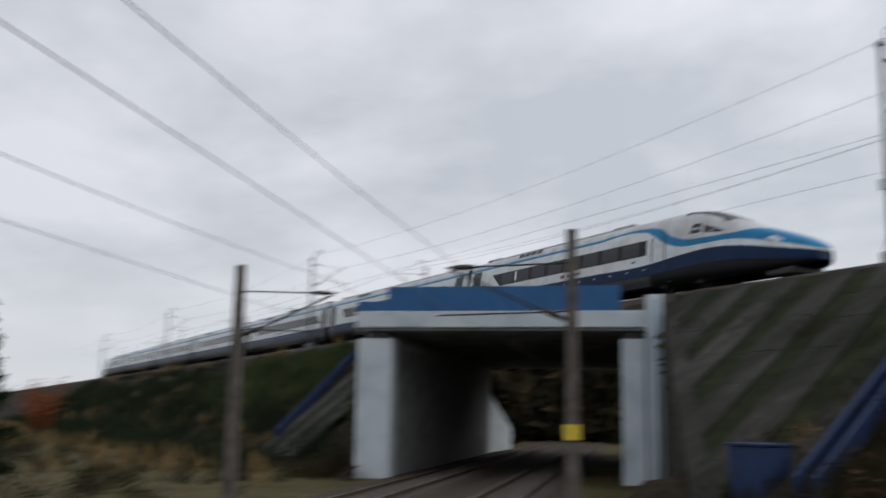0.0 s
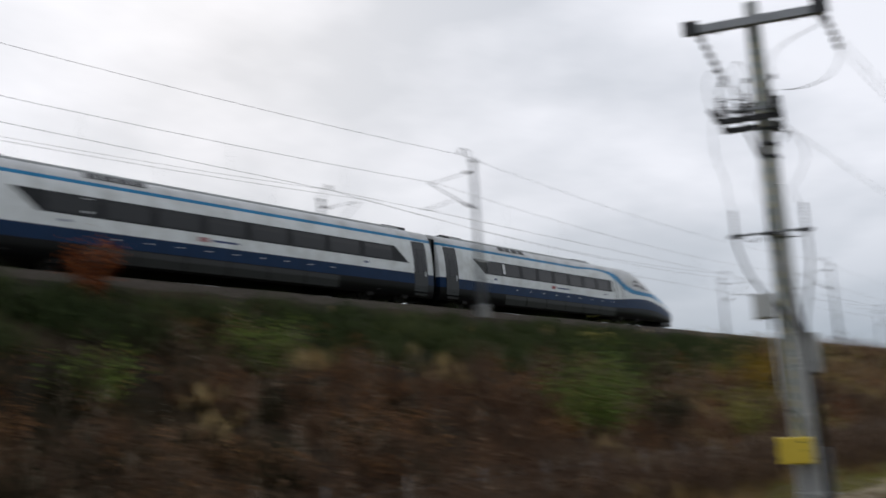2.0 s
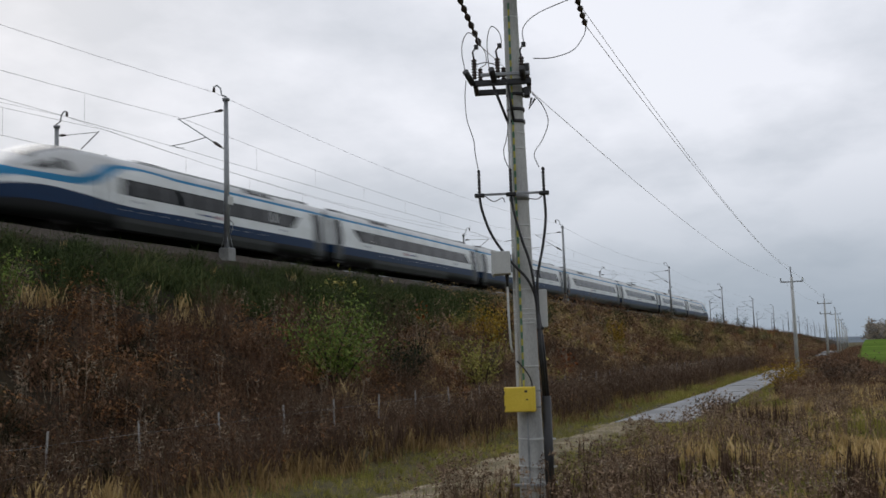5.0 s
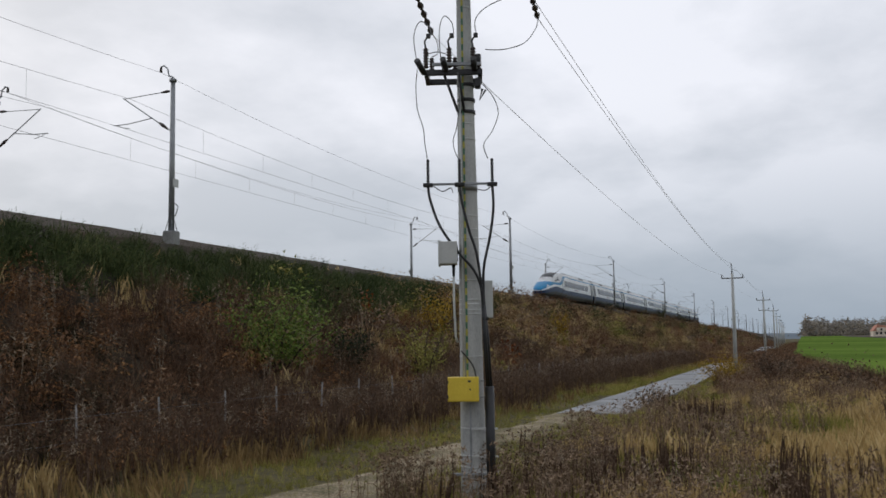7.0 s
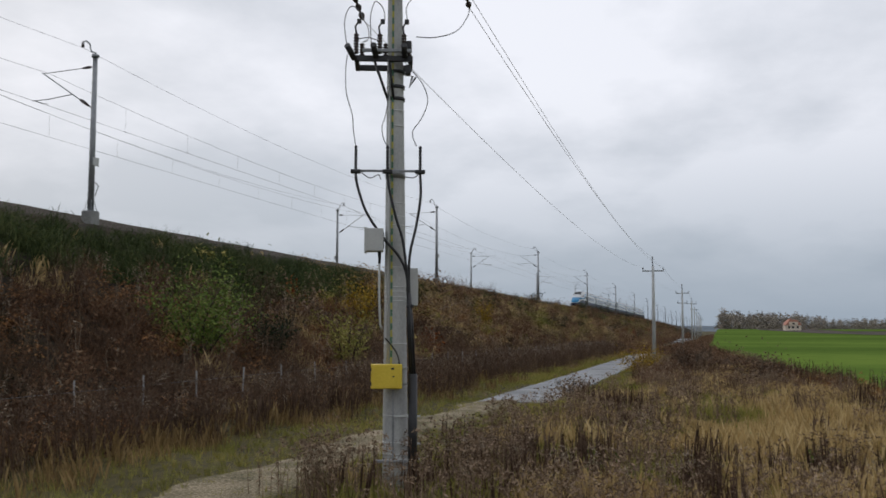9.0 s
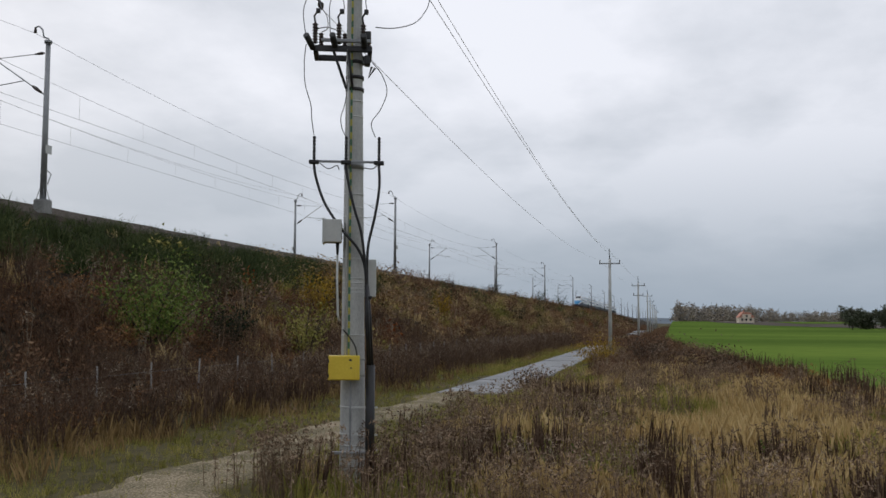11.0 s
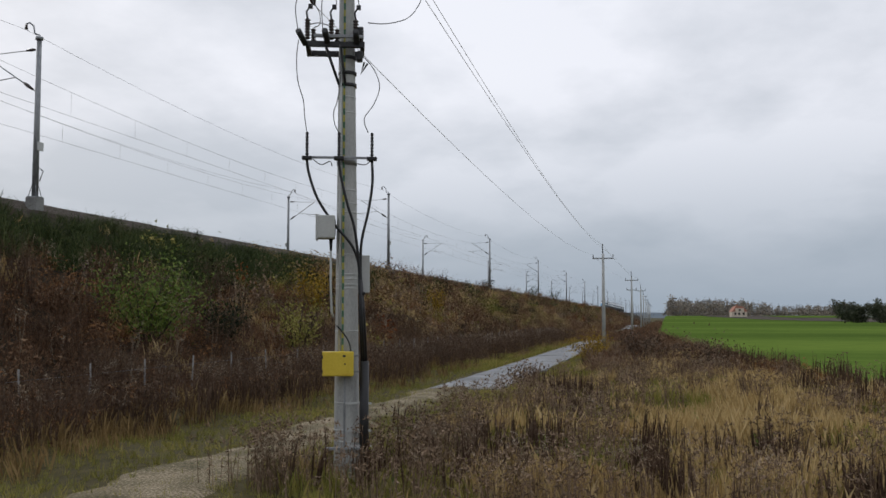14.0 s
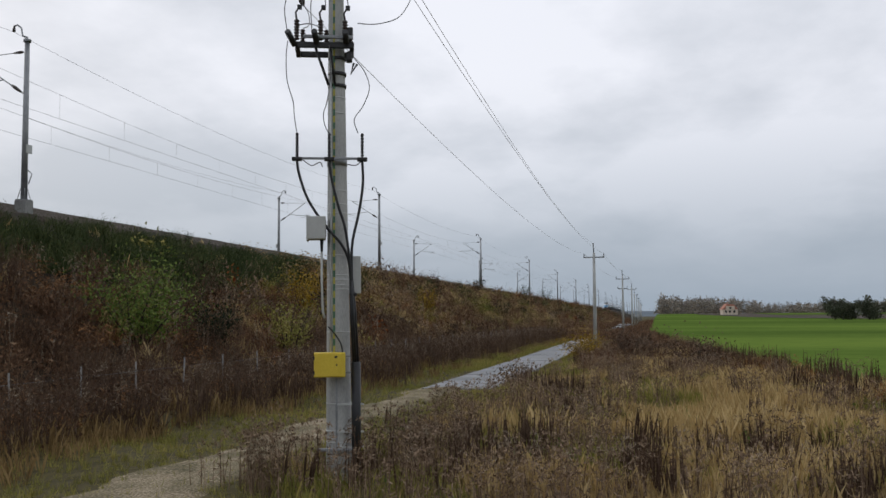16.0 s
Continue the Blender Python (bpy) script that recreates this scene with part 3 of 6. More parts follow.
def catenary_mast(side):
    """A tapered lattice-type steel mast with cantilever; side +1: the arm reaches to +y."""
    m = thing("catenary_mast", (0, 0, 0), 0, "grey steel catenary mast with cantilever arm beside the upper track", "catenary mast", "upper line masts")
    H = 8.95
    bm = bmesh.new()
    tube(bm, [(0, 0, 0.3), (0, 0, H - 0.35)], [0.17, 0.125], 12)
    part("post", bm, M["steel"], m)
    part("footing", boxed((-0.33, -0.33, -0.9), (0.33, 0.33, 0.32), 0.05), M["dark_concrete"], m, "concrete footing block")
    bm = boxed((-0.3, -0.3, 0.32), (0.3, 0.3, 0.37), 0.01)
    for a in range(4):
        x, y = (0.23 * (1 if a & 1 else -1), 0.23 * (1 if a & 2 else -1))
        tube(bm, [(x * 0.98, y * 0.98, 0.36), (x * 0.5, y * 0.5, 0.95)], 0.02, 5)
    part("base_flange", bm, M["steel"], m)
    bm = bmesh.new()
    tube(bm, [(0, 0, H - 0.35), (0, 0, H - 0.2)], 0.2, 10)
    part("cap", bm, M["steel"], m)
    # curled bracket for the return wire
    bm = tubed([(0, 0, H - 0.35), (0, -side * 0.02, H - 0.1), (0, side * 0.28, H + 0.02), (0, side * 0.36, H + 0.42), (0, side * 0.6, H + 0.62), (0, side * 0.82, H + 0.55)], 0.045, 6)
    part("top_bracket", bm, M["steel"], m)
    part("insulator", tubed([(0, side * 0.8, H + 0.55), (0, side * 0.8, H + 0.28)], [0.06, 0.09], 7), M["porcelain"], m)
    # tie rod, strut and registration arm
    zt, zs = 8.1, 5.9
    part("tie_rod", tubed([(0, side * 0.18, zt), (0, side * 3.25, zt - 0.14)], 0.022, 6), M["steel"], m)
    part("insulator", tubed([(0, side * 0.22, zt), (0, side * 0.42, zt), (0, side * 0.75, zt - 0.02)], [0.05, 0.09, 0.05], 7), M["porcelain"], m)
    part("strut", tubed([(0, side * 0.15, zs), (0, side * 3.3, zt - 0.1)], 0.036, 6), M["steel"], m)
    part("insulator", tubed([(0, side * 0.3, zs + 0.1), (0, side * 0.65, zs + 0.35), (0, side * 0.85, zs + 0.48)], [0.06, 0.1, 0.06], 7), M["porcelain"], m)
    part("registration_arm", tubed([(0, side * 1.35, zs + 0.80), (0, side * 2.9, zs + 0.62), (0, side * 3.9, zs + 0.60)], 0.026, 6), M["steel"], m)
    part("steady_arm", tubed([(0, side * 3.75, zs + 0.60), (0, side * 3.2, zs + 0.42), (0, side * 2.85, zs + 0.36)], 0.018, 6), M["steel"], m)
    part("identification_plate", boxed((-0.24, -side * 0.24 - 0.02, 2.75), (0.24, -side * 0.24 + 0.02, 3.2), 0.01), M["grey_box"], m, "blank white plate")
    part("earth_clamp", tubed([(0.2, -0.1, 1.2), (0.45, -0.12, 1.75), (0.1, 0.1, 2.1)], 0.03, 5), M["steel"], m)
    return m


def build_overhead():
    near = catenary_mast(1)
    far = catenary_mast(-1)
    first = True
    for x in MAST_X:
        zb = rail_z(x) - 0.35
        mn, mf = pose(x, 32.0, zb), pose(x, 44.4, zb)
        if first:
            near.matrix_basis, far.matrix_basis, first = mn, mf, False
        else:
            copy_thing(near, mn)
            copy_thing(far, mf)
    spans = list(zip([MAST_X[0] - 65] + MAST_X, MAST_X + [MAST_X[-1] + 65]))
    for (y, my, side) in ((34.9, 32.0, 1), (40.4, 44.4, -1)):
        ow = thing("overhead_line", (0, 0, 0), 0, "catenary wires above the upper track", "overhead wire", "overhead lines")
        zig = 0.25
        for i, (a, b) in enumerate(spans):
            za, zb = rail_z(a), rail_z(b)
            part("messenger_wire", tubed(sag((a, y, za + 7.6), (b, y, zb + 7.6), 0.85, 14), 0.010, 5), M["wire"], ow)
            part("contact_wire", tubed([(a, y + zig, za + 5.75), (b, y - zig, zb + 5.75)], 0.010, 5), M["wire"], ow)
            part("return_wire", tubed(sag((a, my + side * 0.8, za - 0.35 + 9.2), (b, my + side * 0.8, zb - 0.35 + 9.2), 0.9, 14), 0.009, 5), M["wire"], ow)
            zig = -zig
            if a > -100 and b < 320:
                for k in range(1, 9):
                    f = k / 9
                    x = a + (b - a) * f
                    zm = rail_z(x) + 7.6 - 4 * 0.85 * f * (1 - f)
                    part("dropper", tubed([(x, y, zm), (x, y, rail_z(x) + 5.75)], 0.007, 3), M["wire"], ow)


def build_lower_overhead():
    def mast(s, o, side, plate):
        p = low(s, o, GROUND)
        m = thing("lower_line_mast", p, math.degrees(math.atan2(N.y, N.x)), "square concrete catenary mast of the lower line", "catenary mast", "lower line masts")
        bm = bmesh.new()
        rings = []
        for z, w in ((-0.4, 0.2), (7.85, 0.13)):
            rings.append([bm.verts.new((a * w, b * w, z)) for a, b in ((-1, -1), (1, -1), (1, 1), (-1, 1))])
        for k in range(4):
            bm.faces.new((rings[0][k], rings[0][(k + 1) % 4], rings[1][(k + 1) % 4], rings[1][k]))
        bm.faces.new(rings[1])
        part("post", bm, M["old_concrete"], m)
        part("tie_rod", tubed([(side * 0.15, 0, 6.95), (side * 3.4, 0, 6.85)], 0.025, 6), M["dark_steel"], m)
        part("insulator", tubed([(side * 2.6, 0, 6.88), (side * 2.9, 0, 6.87), (side * 3.3, 0, 6.86)], [0.05, 0.085, 0.05], 7), M["porcelain"], m)
        part("strut", tubed([(side * 0.15, 0, 5.4), (side * 3.3, 0, 6.8)], 0.035, 6), M["dark_steel"], m)
        part("registration_arm", tubed([(side * 0.15, 0, 5.65), (side * 3.6, 0, 5.55)], 0.024, 6), M["dark_steel"], m)
        part("insulator", tubed([(side * 0.2, 0, 5.45), (side * 0.55, 0, 5.6), (side * 0.8, 0, 5.7)], [0.06, 0.09, 0.06], 7), M["porcelain"], m)
        if plate:
            part("plate", boxed((-0.22, -0.23, 2.3), (0.22, -0.2, 2.7), 0.01), M["yellow"], m, "yellow plate")

    mast(-5.4, 8.75, -1, True)
    mast(-0.1, -2.8, 1, False)
    mast(-47, 8.75, -1, False)
    mast(-43, -2.8, 1, False)
    for o in (1.35, 5.85):
        ow = thing("lower_overhead_line", (0, 0, 0), 0, "catenary wires of the lower line", "overhead wire", "overhead lines")
        for a, b in ((-95, -45), (-45, -3), (-3, 62), (62, 120)):
            part("messenger_wire", tubed(sag(low(a, o, 6.4), low(b, o, 6.4 if b != 62 else 5.9), 0.45, 12), 0.009, 5), M["wire"], ow)
            part("contact_wire", tubed([low(a, o + 0.2, 5.05), low(b, o - 0.2, 5.05)], 0.008, 5), M["wire"], ow)


build_ground()
build_embankment()
build_upper_line()
build_lower_line()
build_bridge()
build_roads()
build_fields()
build_overhead()
build_lower_overhead()


# ---- the train ----
def livery(name, cab):
    """White body, light blue roof line, dark blue sill, dark grey skirt; on cab cars the lines sweep down to the nose (x = 0 at the tip)."""
    m, n, l, b = shader(name, 0.38)
    co, sp = n.new("ShaderNodeTexCoord"), n.new("ShaderNodeSeparateXYZ")
    l.new(co.outputs["Object"], sp.inputs[0])
    X, Z = sp.outputs["X"], sp.outputs["Z"]

    def curve(points):
        """z as a smooth function of x, by a float curve over -15 to 0 m and 0 to 5 m."""
        mr = n.new("ShaderNodeMapRange")
        mr.inputs[1].default_value, mr.inputs[2].default_value = -15.0, 0.0
        l.new(X, mr.inputs[0])
        fc = n.new("ShaderNodeFloatCurve")
        c = fc.mapping.curves[0]
        while len(c.points) < len(points):
            c.points.new(0.5, 0.5)
        for p, (x, z) in zip(c.points, points):
            p.location = ((x + 15) / 15, z / 5)
        fc.mapping.update()
        l.new(mr.outputs[0], fc.inputs["Value"])
        mu = n.new("ShaderNodeMath")
        mu.operation, mu.inputs[1].default_value = "MULTIPLY", 5.0
        l.new(fc.outputs[0], mu.inputs[0])
        return mu.outputs[0]

    def above(level):
        """1 where z lies above the level, with a 1 cm edge."""
        s = n.new("ShaderNodeMath")
        s.operation = "SUBTRACT"
        l.new(Z, s.inputs[0])
        if isinstance(level, float):
            s.inputs[1].default_value = level
        else:
            l.new(level, s.inputs[1])
        k = n.new("ShaderNodeMath")
        k.operation, k.use_clamp = "MULTIPLY_ADD", True
        k.inputs[1].default_value, k.inputs[2].default_value = 60.0, 0.5
        l.new(s.outputs[0], k.inputs[0])
        return k.outputs[0]

    if cab:
        lv = [curve([(-15.00, 1.12), (-10.5, 1.12), (-7.50, 1.22), (-4.50, 1.20), (-2.5, 0.98), (0.00, 0.72)]),
              curve([(-15.00, 1.68), (-10.62, 1.68), (-8.25, 1.86), (-5.75, 1.96), (-3.75, 1.78), (-1.88, 1.45), (0.00, 1.12)]),
              curve([(-15.00, 3.52), (-11.12, 3.52), (-10.38, 3.25), (-9.00, 2.55), (-8.00, 2.30), (-6.50, 2.24), (-4.50, 2.2), (-2.50, 1.85), (0.00, 1.2)]),
              curve([(-15.00, 3.68), (-10.75, 3.70), (-9.88, 3.55), (-8.62, 2.92), (-7.50, 2.62), (-6.12, 2.55), (-4.50, 2.52), (-3.00, 2.6), (0.00, 2.6)])]
    else:
        lv = [1.12, 1.68, 3.52, 3.68]
    dirt = n.new("ShaderNodeTexNoise")
    dirt.inputs["Scale"].default_value, dirt.inputs["Detail"].default_value = 1.4, 6
    l.new(co.outputs["Object"], dirt.inputs["Vector"])
    cols = [(0.006, 0.0063, 0.007), (0.003, 0.024, 0.075), (0.72, 0.75, 0.76), (0.02, 0.21, 0.42), (0.60, 0.61, 0.62)]
    out = None
    for k, lev in enumerate(lv):
        mx = n.new("ShaderNodeMix")
        mx.data_type = "RGBA"
        l.new(above(lev), mx.inputs[0])
        if out is None:
            mx.inputs[6].default_value = (*cols[0], 1)
        else:
            l.new(out, mx.inputs[6])
        mx.inputs[7].default_value = (*cols[k + 1], 1)
        out = mx.outputs[2]
    dm = n.new("ShaderNodeMix")
    dm.data_type, dm.blend_type = "RGBA", "MULTIPLY"
    dm.inputs[0].default_value = 1.0
    dr = ramp_of(n, [(0.78, 0.77, 0.75), (1, 1, 1)], 0.3, 0.6)
    l.new(dirt.outputs["Fac"], dr.inputs[0])
    l.new(out, dm.inputs[6])
    l.new(dr.outputs[0], dm.inputs[7])
    l.new(dm.outputs[2], b.inputs["Base Color"])
    b.inputs["Specular IOR Level"].default_value = 0.15
    return m


M["livery"], M["cab_livery"] = livery("train_livery", False), livery("cab_livery", True)
M["door"] = plain("grey_door_paint", (0.022, 0.025, 0.028), 0.5)
M["band"] = plain("dark_window_band", (0.018, 0.02, 0.022), 0.2)
M["band"].node_tree.nodes["Principled BSDF"].inputs["Specular IOR Level"].default_value = 0.12
M["bogie"] = surface("bogie_grime", [(0.010, 0.010, 0.010), (0.03, 0.028, 0.026)], 3, 0.8, 0.2, 25, 0.4)
M["logo_red"] = plain("red_mark", (0.30, 0.06, 0.07), 0.5)
M["logo_blue"] = plain("navy_mark", (0.02, 0.04, 0.14), 0.5)
M["lens"] = plain("lamp_lens", (0.75, 0.77, 0.78), 0.15)
M["cream_bar"] = plain("pale_mark", (0.55, 0.57, 0.58), 0.5)

SECTION = [(1.10, 0.42), (1.30, 0.50), (1.385, 0.85), (1.405, 1.12), (1.415, 1.7), (1.41, 2.15), (1.36, 2.75), (1.29, 3.2), (1.21, 3.52), (1.13, 3.78), (0.98, 4.02), (0.62, 4.19), (0.0, 4.25)]
CAR, CABCAR, GAP = 28.0, 30.8, 0.55


def side_y(z):
    return float(np.interp(z, [p[1] for p in SECTION], [p[0] for p in SECTION]))


def ring(bm, x, sx=1.0, z0=None, z1=None):
    """One cross-section; z is squeezed between z0 and z1, and the width by sx."""
    pts = [(-y, z) for y, z in SECTION] + [(y, z) for y, z in SECTION[-2::-1]]
    out = []
    for y, z in pts:
        if z0 is not None:
            z = z0 + (z - 0.42) / (4.25 - 0.42) * (z1 - z0)
        out.append(bm.verts.new((x, y * sx, z)))
    return out


def loft(bm, rings):
    for a, b in zip(rings, rings[1:]):
        for k in range(len(a) - 1):
            f = bm.faces.new((a[k], b[k], b[k + 1], a[k + 1]))
            f.smooth = True


def panel(x0, x1, z0, z1, side, lift, slant0=0.0, slant1=0.0, steps=9):
    """A thin plate on the car's side between x0 and x1; slants shift the upper corners outwards."""
    bm = bmesh.new()
    rows = []
    for k in range(steps + 1):
        z = z0 + (z1 - z0) * k / steps
        f = k / steps
        y = side_y(z) + lift
        rows.append([bm.verts.new((x0 - slant0 * f, side * y, z)), bm.verts.new((x1 + slant1 * f, side * y, z)),
                     bm.verts.new((x1 + slant1 * f, side * (y - lift - 0.01), z)), bm.verts.new((x0 - slant0 * f, side * (y - lift - 0.01), z))])
    for a, b in zip(rows, rows[1:]):
        for p, q in ((0, 1), (1, 2), (2, 3), (3, 0)):
            bm.faces.new((a[p], a[q], b[q], b[p]) if side < 0 else (a[q], a[p], b[p], b[q]))
    bm.faces.new(rows[0])
    bm.faces.new(rows[-1][::-1])
    return bm


def bogie(parent, x):
    bg = part("bogie", boxed((x - 1.9, -1.12, 0.42), (x + 1.9, 1.12, 0.72), 0.05), M["bogie"], parent)
    for dx in (-1.35, 1.35):
        for sy in (-1, 1):
            bm = tubed([(x + dx, sy * 0.70, 0.45), (x + dx, sy * 0.74, 0.45), (x + dx, sy * 0.86, 0.45)], [0.47, 0.445, 0.445], 20)
            part("wheel", bm, M["bogie"], bg)
            part("axle_box", boxed((x + dx - 0.25, sy * 1.13 - 0.12, 0.28), (x + dx + 0.25, sy * 1.13 + 0.12, 0.62), 0.04), M["bogie"], bg)
    for sy in (-1, 1):
        part("damper", tubed([(x - 0.9, sy * 1.28, 0.62), (x + 0.9, sy * 1.28, 0.78)], 0.06, 6), M["dark_steel"], bg)


def fit_out(car, x0, x1, cab_end, vents):
    """Windows, doors, roof vents and marks of a car whose body runs from x0 to x1; cab_end: +1 if the cab is at x1."""
    for side in (-1, 1):
        w0 = x0 + 4.3
        w1 = x1 - 2.1 if not cab_end else x1 - 10.75
        s1 = -1.0 if not cab_end else 0.0
        band = part("window_band", panel(w0, w1, 2.2, 3.04, side, 0.006, 1.05, s1), M["band"], car)
        n = 8
        step = (w1 - w0 - (1.2 if not cab_end else 0.5)) / n
        for k in range(n):
            a = w0 + 0.3 + k * step
            part("window", panel(a, a + step - 0.42, 2.27, 2.97, side, 0.014, 0, 0), M["glass"], band)
        doors = [x0 + 0.55]
        if not cab_end:
            doors.append(x1 - 1.67)
        for a in doors:
            d = part("door", panel(a, a + 1.12, 0.72, 3.48, side, 0.012), M["door"], car)
            part("door_window", panel(a + 0.3, a + 0.82, 1.75, 3.05, side, 0.018), M["glass"], d)
            part("handle", panel(a + 0.9, a + 0.97, 1.55, 1.85, side, 0.03), M["cream_bar"], d)
            part("step", panel(a + 0.05, a + 1.07, 0.5, 0.62, side, 0.05), M["dark_steel"], d)
        if cab_end:
            d = part("crew_door", panel(x1 - 10.2, x1 - 9.3, 1.2, 3.3, side, 0.006), M["cab_livery"], car)
            for a in (x1 - 10.3, x1 - 9.27):
                part("handrail", panel(a, a + 0.05, 1.35, 3.1, side, 0.03), M["dark_steel"], d)
        # marks: emblem and word as plain shapes
        c = x0 + 11.6
        part("emblem", panel(c, c + 0.45, 1.84, 2.04, side, 0.005, 0, 0, 1), M["logo_red"], car)
        part("word_bar", panel(c + 0.7, c + 2.1, 1.89, 1.98, side, 0.005, 0, 0, 1), M["logo_blue"], car)
        for a in (x0 + 5.2, x1 - (5.6 if not cab_end else 12.0)):
            part("number_bar", panel(a, a + 0.3, 1.9, 2.0, side, 0.005, 0, 0, 1), M["logo_blue"], car)
        part("class_mark", panel(x0 + 6.2, x0 + 6.45, 2.35, 2.95, side, 0.016, 0, 0, 1), M["cream_bar"], car)
        for k in range(9):
            a = x0 + 7.5 + k * 1.5
            if a < x1 - 7:
                part("latch", panel(a, a + 0.16, 1.42, 1.47, side, 0.01, 0, 0, 1), M["cream_bar"], car)
        # underframe doors
        for k in range(6):
            a = x0 + 6.3 + k * 2.3
            if a + 2.2 < x1 - 6:
                part("equipment_door", panel(a, a + 2.22, 0.5, 1.08, side, 0.008), M["skirt"], car)
        for k in range(4):
            a = vents + k * 0.72
            bm = bmesh.new()
            q = []
            for y, z in ((side * 1.12, 3.84), (side * 0.93, 4.075)):
                for x in (a, a + 0.56):
                    for up in (0.0, 0.03):
                        q.append(bm.verts.new((x, y, z + up)))
            bmesh.ops.convex_hull(bm, input=q)
            part("roof_vent", bm, M["black"], car)
    bm = boxed((x0 + 2.0, -0.66, 4.15), (x1 - (2.0 if not cab_end else 12.5), 0.66, 4.29), 0.05)
    part("roof_fairing", bm, M["roof"], car)
    for a in (x0 + 1.3, x1 - 3.2 if not cab_end else x0 + 15.8):
        part("roof_unit", boxed((a, -0.58, 4.28 if cab_end and a > x0 + 2 else 4.21), (a + 1.9, 0.58, 4.36), 0.06), M["dark_steel"], car)
    bogie(car, x0 + 3.7)
    bogie(car, x1 - (3.7 if not cab_end else 8.2))


M["roof"] = plain("roof_grey", (0.42, 0.43, 0.44), 0.5)
M["skirt"] = plain("skirt_grey", (0.011, 0.012, 0.013), 0.5)
M["cab_white"] = plain("cab_white", (0.70, 0.73, 0.74), 0.35)


def middle_car():
    bm = bmesh.new()
    h = (CAR - GAP) / 2
    xs = np.linspace(-h, h, 24)
    rings = [ring(bm, x, 0.97 if abs(x) > h - 0.02 else 1.0) for x in xs]
    loft(bm, rings)
    bm.faces.new(rings[0])
    bm.faces.new(rings[-1][::-1])
    car = bm_object("car", bm, M["livery"])
    fit_out(car, -h, h, 0, -h + 6.4)
    part("gangway", boxed((h + 0.004, -1.1, 0.75), (h + GAP - 0.01, 1.1, 3.85), 0.06), M["black"], car)
    return car


NOSE = [(0.00, 0.30, 0.72, 1.22), (0.15, 0.46, 0.62, 1.42), (0.50, 0.60, 0.52, 1.66), (1.12, 0.72, 0.45, 1.94), (2.00, 0.82, 0.42, 2.26), (3.00, 0.89, 0.42, 2.60), (4.00, 0.94, 0.42, 2.93),
        (5.00, 0.965, 0.42, 3.42), (5.88, 0.98, 0.42, 3.80), (6.75, 0.99, 0.42, 4.07), (7.75, 1.0, 0.42, 4.2), (9.00, 1.0, 0.42, 4.25)]


def nose_at(s):
    t = list(zip(*NOSE))
    return [float(np.interp(s, t[0], t[k])) for k in (1, 2, 3)]


def skin(x, z, side):
    """y of the cab's skin at x and height z."""
    w, z0, z1 = nose_at(-x) if x > -9.0 else (1.0, 0.42, 4.25)
    zz = 0.42 + (z - z0) / (z1 - z0) * (4.25 - 0.42)
    return side * side_y(min(max(zz, 0.42), 4.25)) * w


def skin_patch(outline, side, lift=0.012):
    """A plate on the cab's skin with the given corners (x, z)."""
    bm = bmesh.new()
    top = [bm.verts.new((x, skin(x, z, side) + side * lift, z + lift * 0.4)) for x, z in outline]
    low_ = [bm.verts.new((x, skin(x, z, side) - side * 0.02, z)) for x, z in outline]
    bm.faces.new(top if side < 0 else top[::-1])
    k = len(outline)
    for i in range(k):
        f = (top[i], top[(i + 1) % k], low_[(i + 1) % k], low_[i])
        bm.faces.new(f)
    bmesh.ops.recalc_face_normals(bm, faces=bm.faces[:])
    return bm


